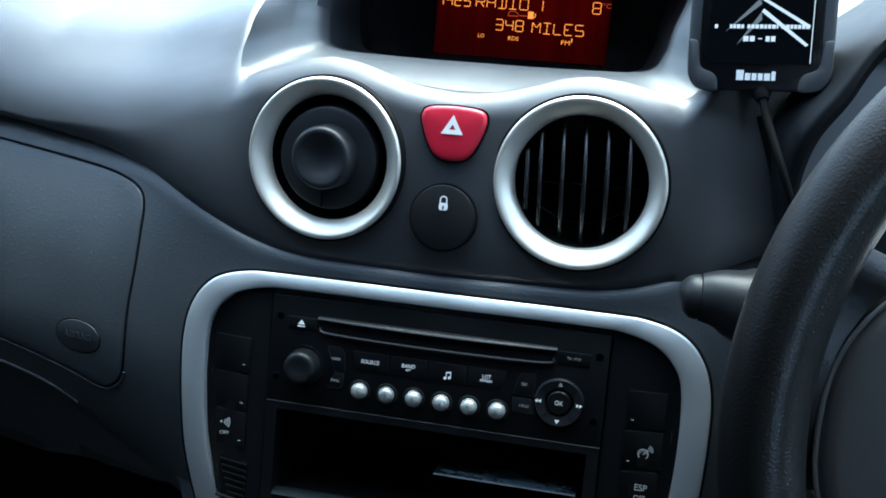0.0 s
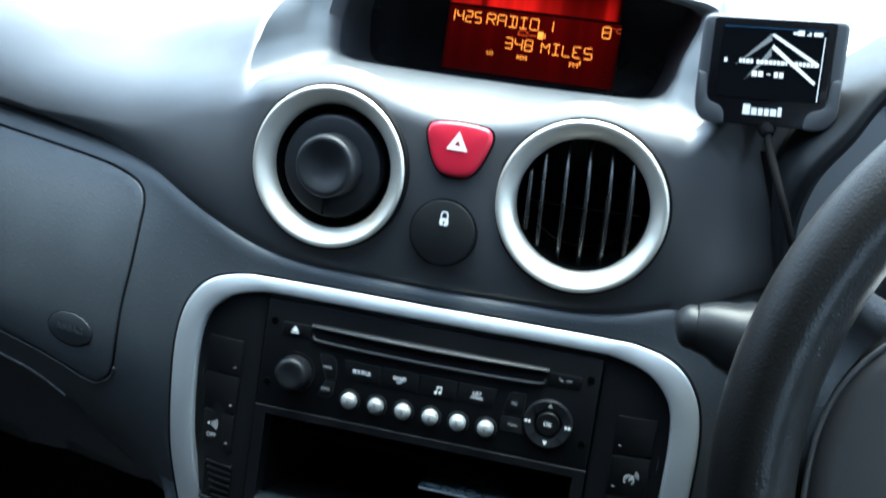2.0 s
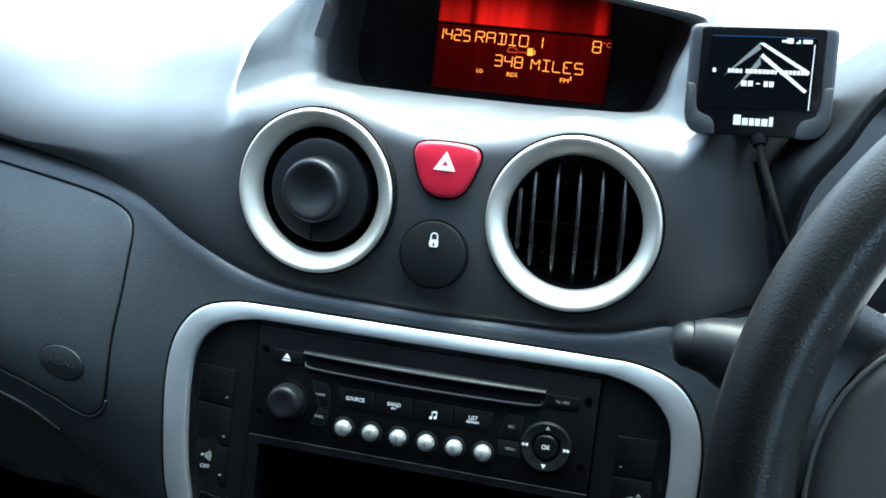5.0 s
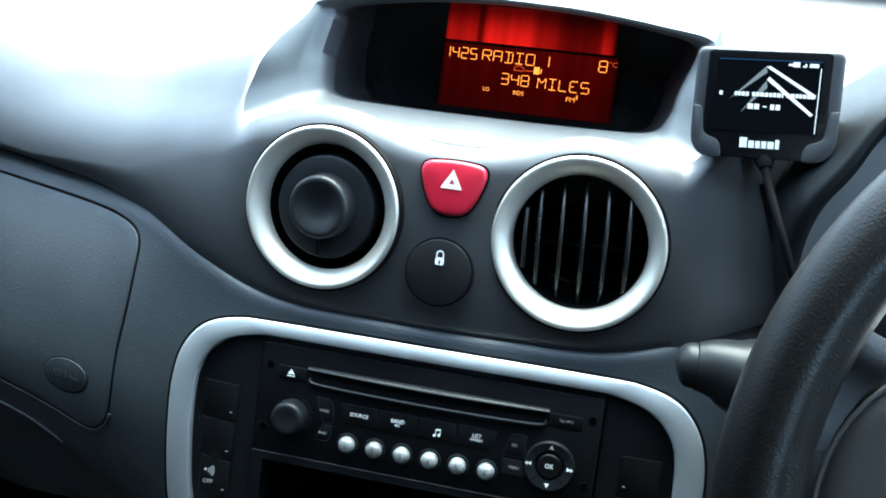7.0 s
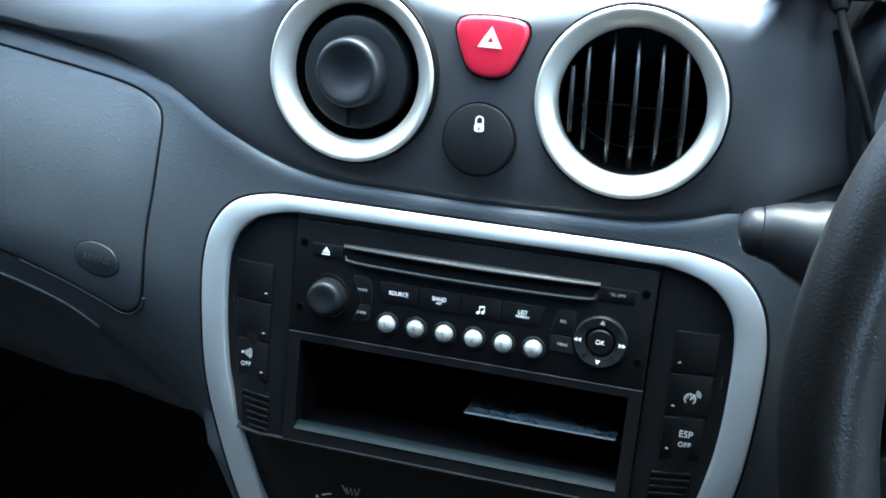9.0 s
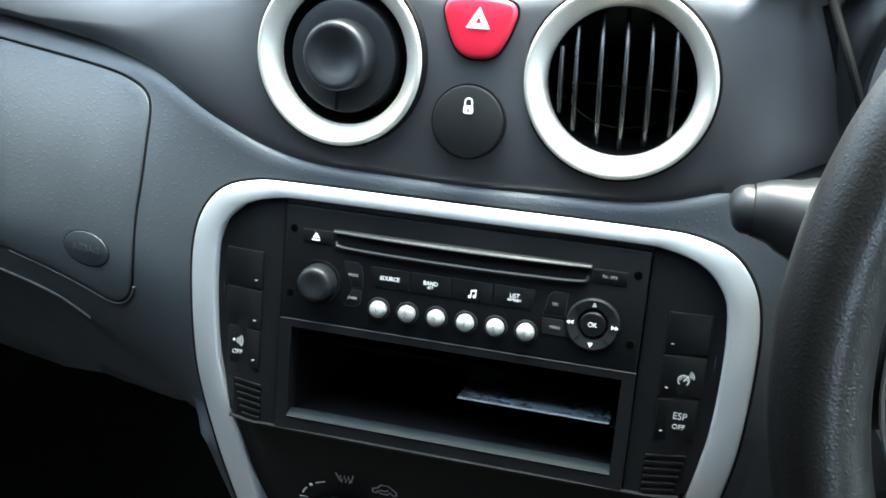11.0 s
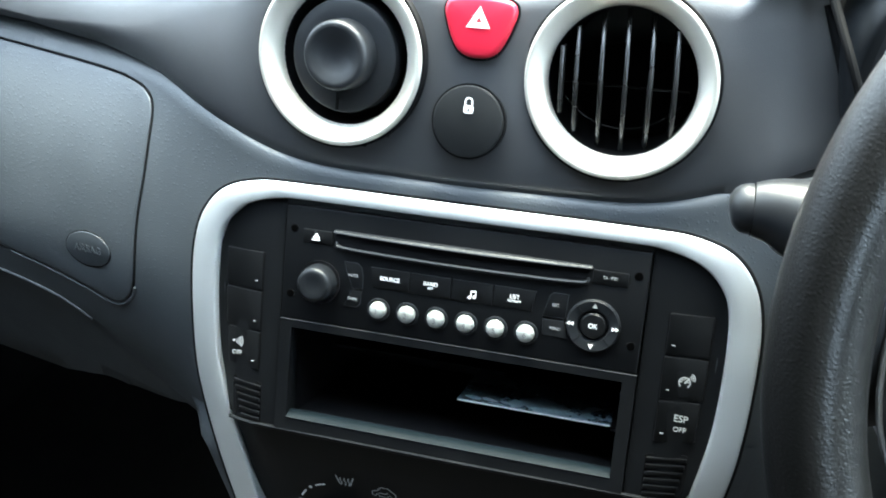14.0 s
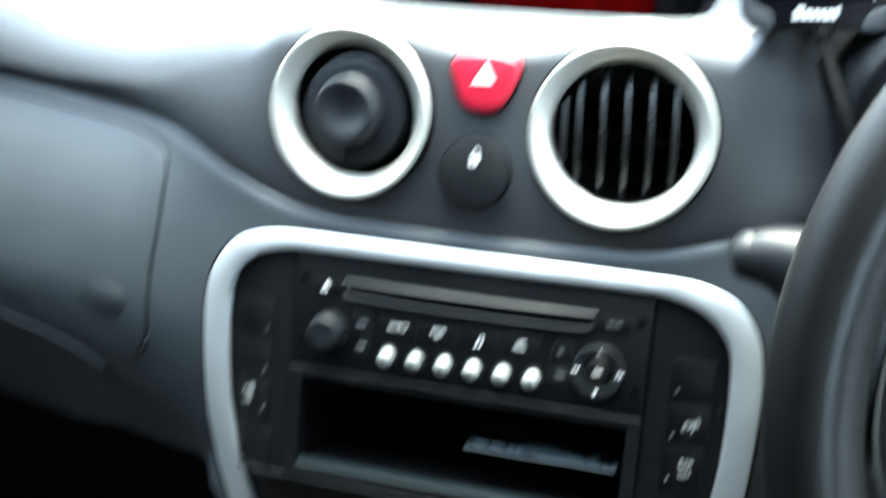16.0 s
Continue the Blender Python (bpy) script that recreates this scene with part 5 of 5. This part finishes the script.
def spoke(angle, wide):
    rows = []
    for i in range(13):
        t = i / 12
        r = 0.152 - 0.095 * t
        w = wide * (1.0 + 0.5 * (1 - t) ** 4 + 0.15 * t)
        row = []
        for k in range(16):
            b = 2 * math.pi * k / 16
            p = Vector((-r, 0, w * math.cos(b)))
            p = pose(0, 0, 0, 0, angle, 0) @ p
            row.append((WX + p.x, WY + 0.010 + 0.008 * t - 0.008 * math.sin(b), WZ + p.z))
        rows.append(row)
    return sheet(rows, closed=True)


part("spoke", spoke(6, 0.033), LEATHER, wheel, "black leather spoke", angle=70)
part("spoke", spoke(174, 0.033), LEATHER, wheel, "black leather spoke", angle=70)
part("spoke", spoke(-90, 0.026), LEATHER, wheel, "black leather spoke", angle=70)
hub = []
for a in range(0, 360, 5):
    c, q = math.cos(radians(a)), math.sin(radians(a))
    hub.append((WX + 0.1400 * math.copysign(abs(c) ** 0.8, c), WZ - 0.004 + 0.075 * math.copysign(abs(q) ** 0.8, q)))
part("hub_cover", plate(hub, WY - 0.002, WY + 0.06, bevel=0.006, steps=4, dome=0.010), PAD, wheel, "dark grey plastic hub cover", angle=60)
ring = [(x, WY + 0.0030, z) for x, z in grown(hub, -0.0008)]
part("hub_joint", tube(ring + ring[:1], 0.0010, 8), shader("hub_edge_plastic", (0.10, 0.105, 0.11), 0.4), wheel, "thin pale edge of the hub cover")

column = thing("steering_column", (0.331, -0.02, 0.0), "dark plastic steering column shroud behind the wheel", "steering column")
part("shroud", tube([(0.320, -0.130, 0.043), (0.321, -0.10, 0.042), (0.331, 0.06, 0.035)], 0.06, 32, radii=[0.05, 0.062, 0.068]), PAD, column)

# ---- instrument binnacle: a black sheet and strip for the shade beside the pad ----
EDGE = [(0.040, 0.196), (0.060, 0.188), (0.085, 0.181), (0.105, 0.1735), (0.127, 0.1660), (0.148, 0.1580), (0.164, 0.1520), (0.185, 0.146)]


def edge_x(z):
    return smooth_table(EDGE, z)


line = [(edge_x(z) - 0.001, recede(edge_x(z)) + FACE - 0.0005 + 0.010 * max(0.0, (0.085 - z) / 0.05), z) for z in [0.055 + 0.0055 * k for k in range(19)]]
# Black tube: the shadow groove beside the pad is put into its colour.
solid("dashboard_joint", tube(line, 0.0030, 10), GAP, "black strip for the shadow gap between the pad and the binnacle", "trim", angle=60)
rows = []
for k in range(15):
    u = k / 14
    row = []
    for j in range(13):
        z = 0.056 + 0.0055 * j
        x = edge_x(z) + 0.10 * u
        top = max(0.0, z - 0.130)
        row.append((x, recede(x) + FACE + 0.016 - 0.012 * math.sin(math.pi / 2 * min(1.0, u * 4)) + 12.0 * top * top + 0.010 * max(0.0, (0.085 - z) / 0.05), z))
    rows.append(row)
# Black sheet behind the cowl, dark in colour to stand for shade.
solid("instrument_binnacle", sheet(rows), BLACK, "black sheet for the shade beside the pad", "dashboard", angle=60)

# ---- instrument cowl behind the wheel: a darkened hood round a black sheet for the opening's shade ----
COWL_X = 0.335
COWL_RIM = [(0.1780, -0.008, 0.085), (0.1697, -0.012, 0.1122), (0.1726, -0.025, 0.1425), (0.1857, -0.030, 0.1658), (0.2007, -0.030, 0.1914), (0.2361, -0.030, 0.2218), (0.2860, -0.030, 0.2350), (COWL_X, -0.030, 0.2385)]
COWL_BACK = [(0.1830, 0.032, 0.083), (0.1733, 0.030, 0.1098), (0.1588, 0.024, 0.1522), (0.1718, 0.050, 0.1932), (0.2045, 0.070, 0.2196), (0.2592, 0.080, 0.2530), (0.3000, 0.080, 0.2680), (COWL_X, 0.080, 0.2735)]


def whole(half):
    return curve_through(half + [(2 * COWL_X - x, y, z) for x, y, z in half[-2::-1]], 6)


skin, opening = [], []
for f, b in zip(whole(COWL_RIM), whole(COWL_BACK)):
    out = Vector((f.x - COWL_X, 0, f.z - 0.10)).normalized()
    skin.append([b + Vector((0, 0.15, 0.01)) - 0.02 * out, b + Vector((0, 0.05, 0.004)), b, b.lerp(f, 0.3) + 0.0045 * out, b.lerp(f, 0.6) + 0.0060 * out, b.lerp(f, 0.82) + 0.0045 * out + Vector((0, -0.001, 0)),
                 b.lerp(f, 0.95) + 0.0015 * out + Vector((0, -0.002, 0)), f, f - 0.003 * out + Vector((0, 0.001, 0))])
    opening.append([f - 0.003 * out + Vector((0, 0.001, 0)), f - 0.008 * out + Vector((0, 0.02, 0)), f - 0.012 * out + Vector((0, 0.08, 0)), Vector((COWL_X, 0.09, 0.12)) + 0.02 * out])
cowl = thing("instrument_cowl", (COWL_X, 0.05, 0.10), "plastic cowl over the instruments, darkened for the shade there", "dashboard", kind="structure")
# Near black instead of pad grey: the shade by the wheel is in it.
COWL = shader("shaded_cowl_plastic", (0.0060, 0.0068, 0.0080), 0.45, grain=0.35, spread=0.10, wear=0.05, spec=0.18)
part("shell", sheet(skin), COWL, cowl, angle=70)
# Black sheet: the deep shade of the instrument recess is its colour.
part("recess", sheet(opening), GAP, cowl, "black sheet painted as the shade in the instrument opening", angle=70)

# ---- the cabin that closes the place, in world axes; unseen walls and roof shape the light ----
def upright(name, bm, material, label, category):
    ob = solid(name, bm, material, label, category)
    ob.matrix_basis = Matrix.Identity(4)
    return ob


upright("floor", box(-0.78, 0.78, -1.9, 0.75, -0.62, -0.58), CLOTH, "dark carpeted cabin floor", "floor")
# Unseen roof: its front edge and dark cloth hold back the sky light.
upright("ceiling", box(-0.78, 0.78, -1.9, -0.28, 0.68, 0.70), ROOFING, "unseen grey cloth headlining, its front edge set to limit light", "ceiling")


def door_side(x0, x1, sill, front, rear, back_door=None):
    """A side of the cabin with a window above the sill, from y = rear to y = front, and a back door's window where given."""
    bm = box(x0, x1, -1.9, 0.75, -0.60, sill)
    box(x0, x1, -1.9, 0.75, 0.64, 0.70, bm=bm)
    if back_door:
        far, near, low = back_door
        box(x0, x1, -1.9, far, sill, 0.64, bm=bm)
        box(x0, x1, far, near, sill, low, bm=bm)
        box(x0, x1, near, rear, sill, 0.64, bm=bm)
    else:
        box(x0, x1, -1.9, rear, sill, 0.64, bm=bm)
    return box(x0, x1, front, 0.75, sill, 0.64, bm=bm) if front < 0.75 else bm


# Unseen sides: sills and window ends are set for the light let in.
upright("wall_west", door_side(-0.78, -0.72, 0.30, 0.75, -0.24), CLOTH, "unseen dark door side, its window cut to shape the light", "wall")
upright("wall_east", door_side(0.72, 0.78, 0.18, 0.40, -0.45, (-1.75, -1.05, 0.34)), CLOTH, "unseen dark door side, its window cut to shape the light", "wall")
# Unseen closed wall, added to keep light from the rear out.
upright("wall_rear", box(-0.78, 0.78, -1.95, -1.9, -0.60, 0.70), CLOTH, "unseen dark cloth wall that shuts out light from the rear", "wall")
fire = box(-0.78, 0.78, 0.62, 0.66, -0.60, 0.10)
upright("bulkhead", fire, GAP, "dark bulkhead under the windscreen", "wall")
scuttle = box(-0.75, 0.75, 0.583, 0.80, 0.090, 0.190)
upright("scuttle", scuttle, GAP, "black plastic scuttle below the windscreen", "trim")
upright("ground", box(-400, 400, -400, 400, -0.95, -0.90), GROUND, "grey tarmac ground", "ground")
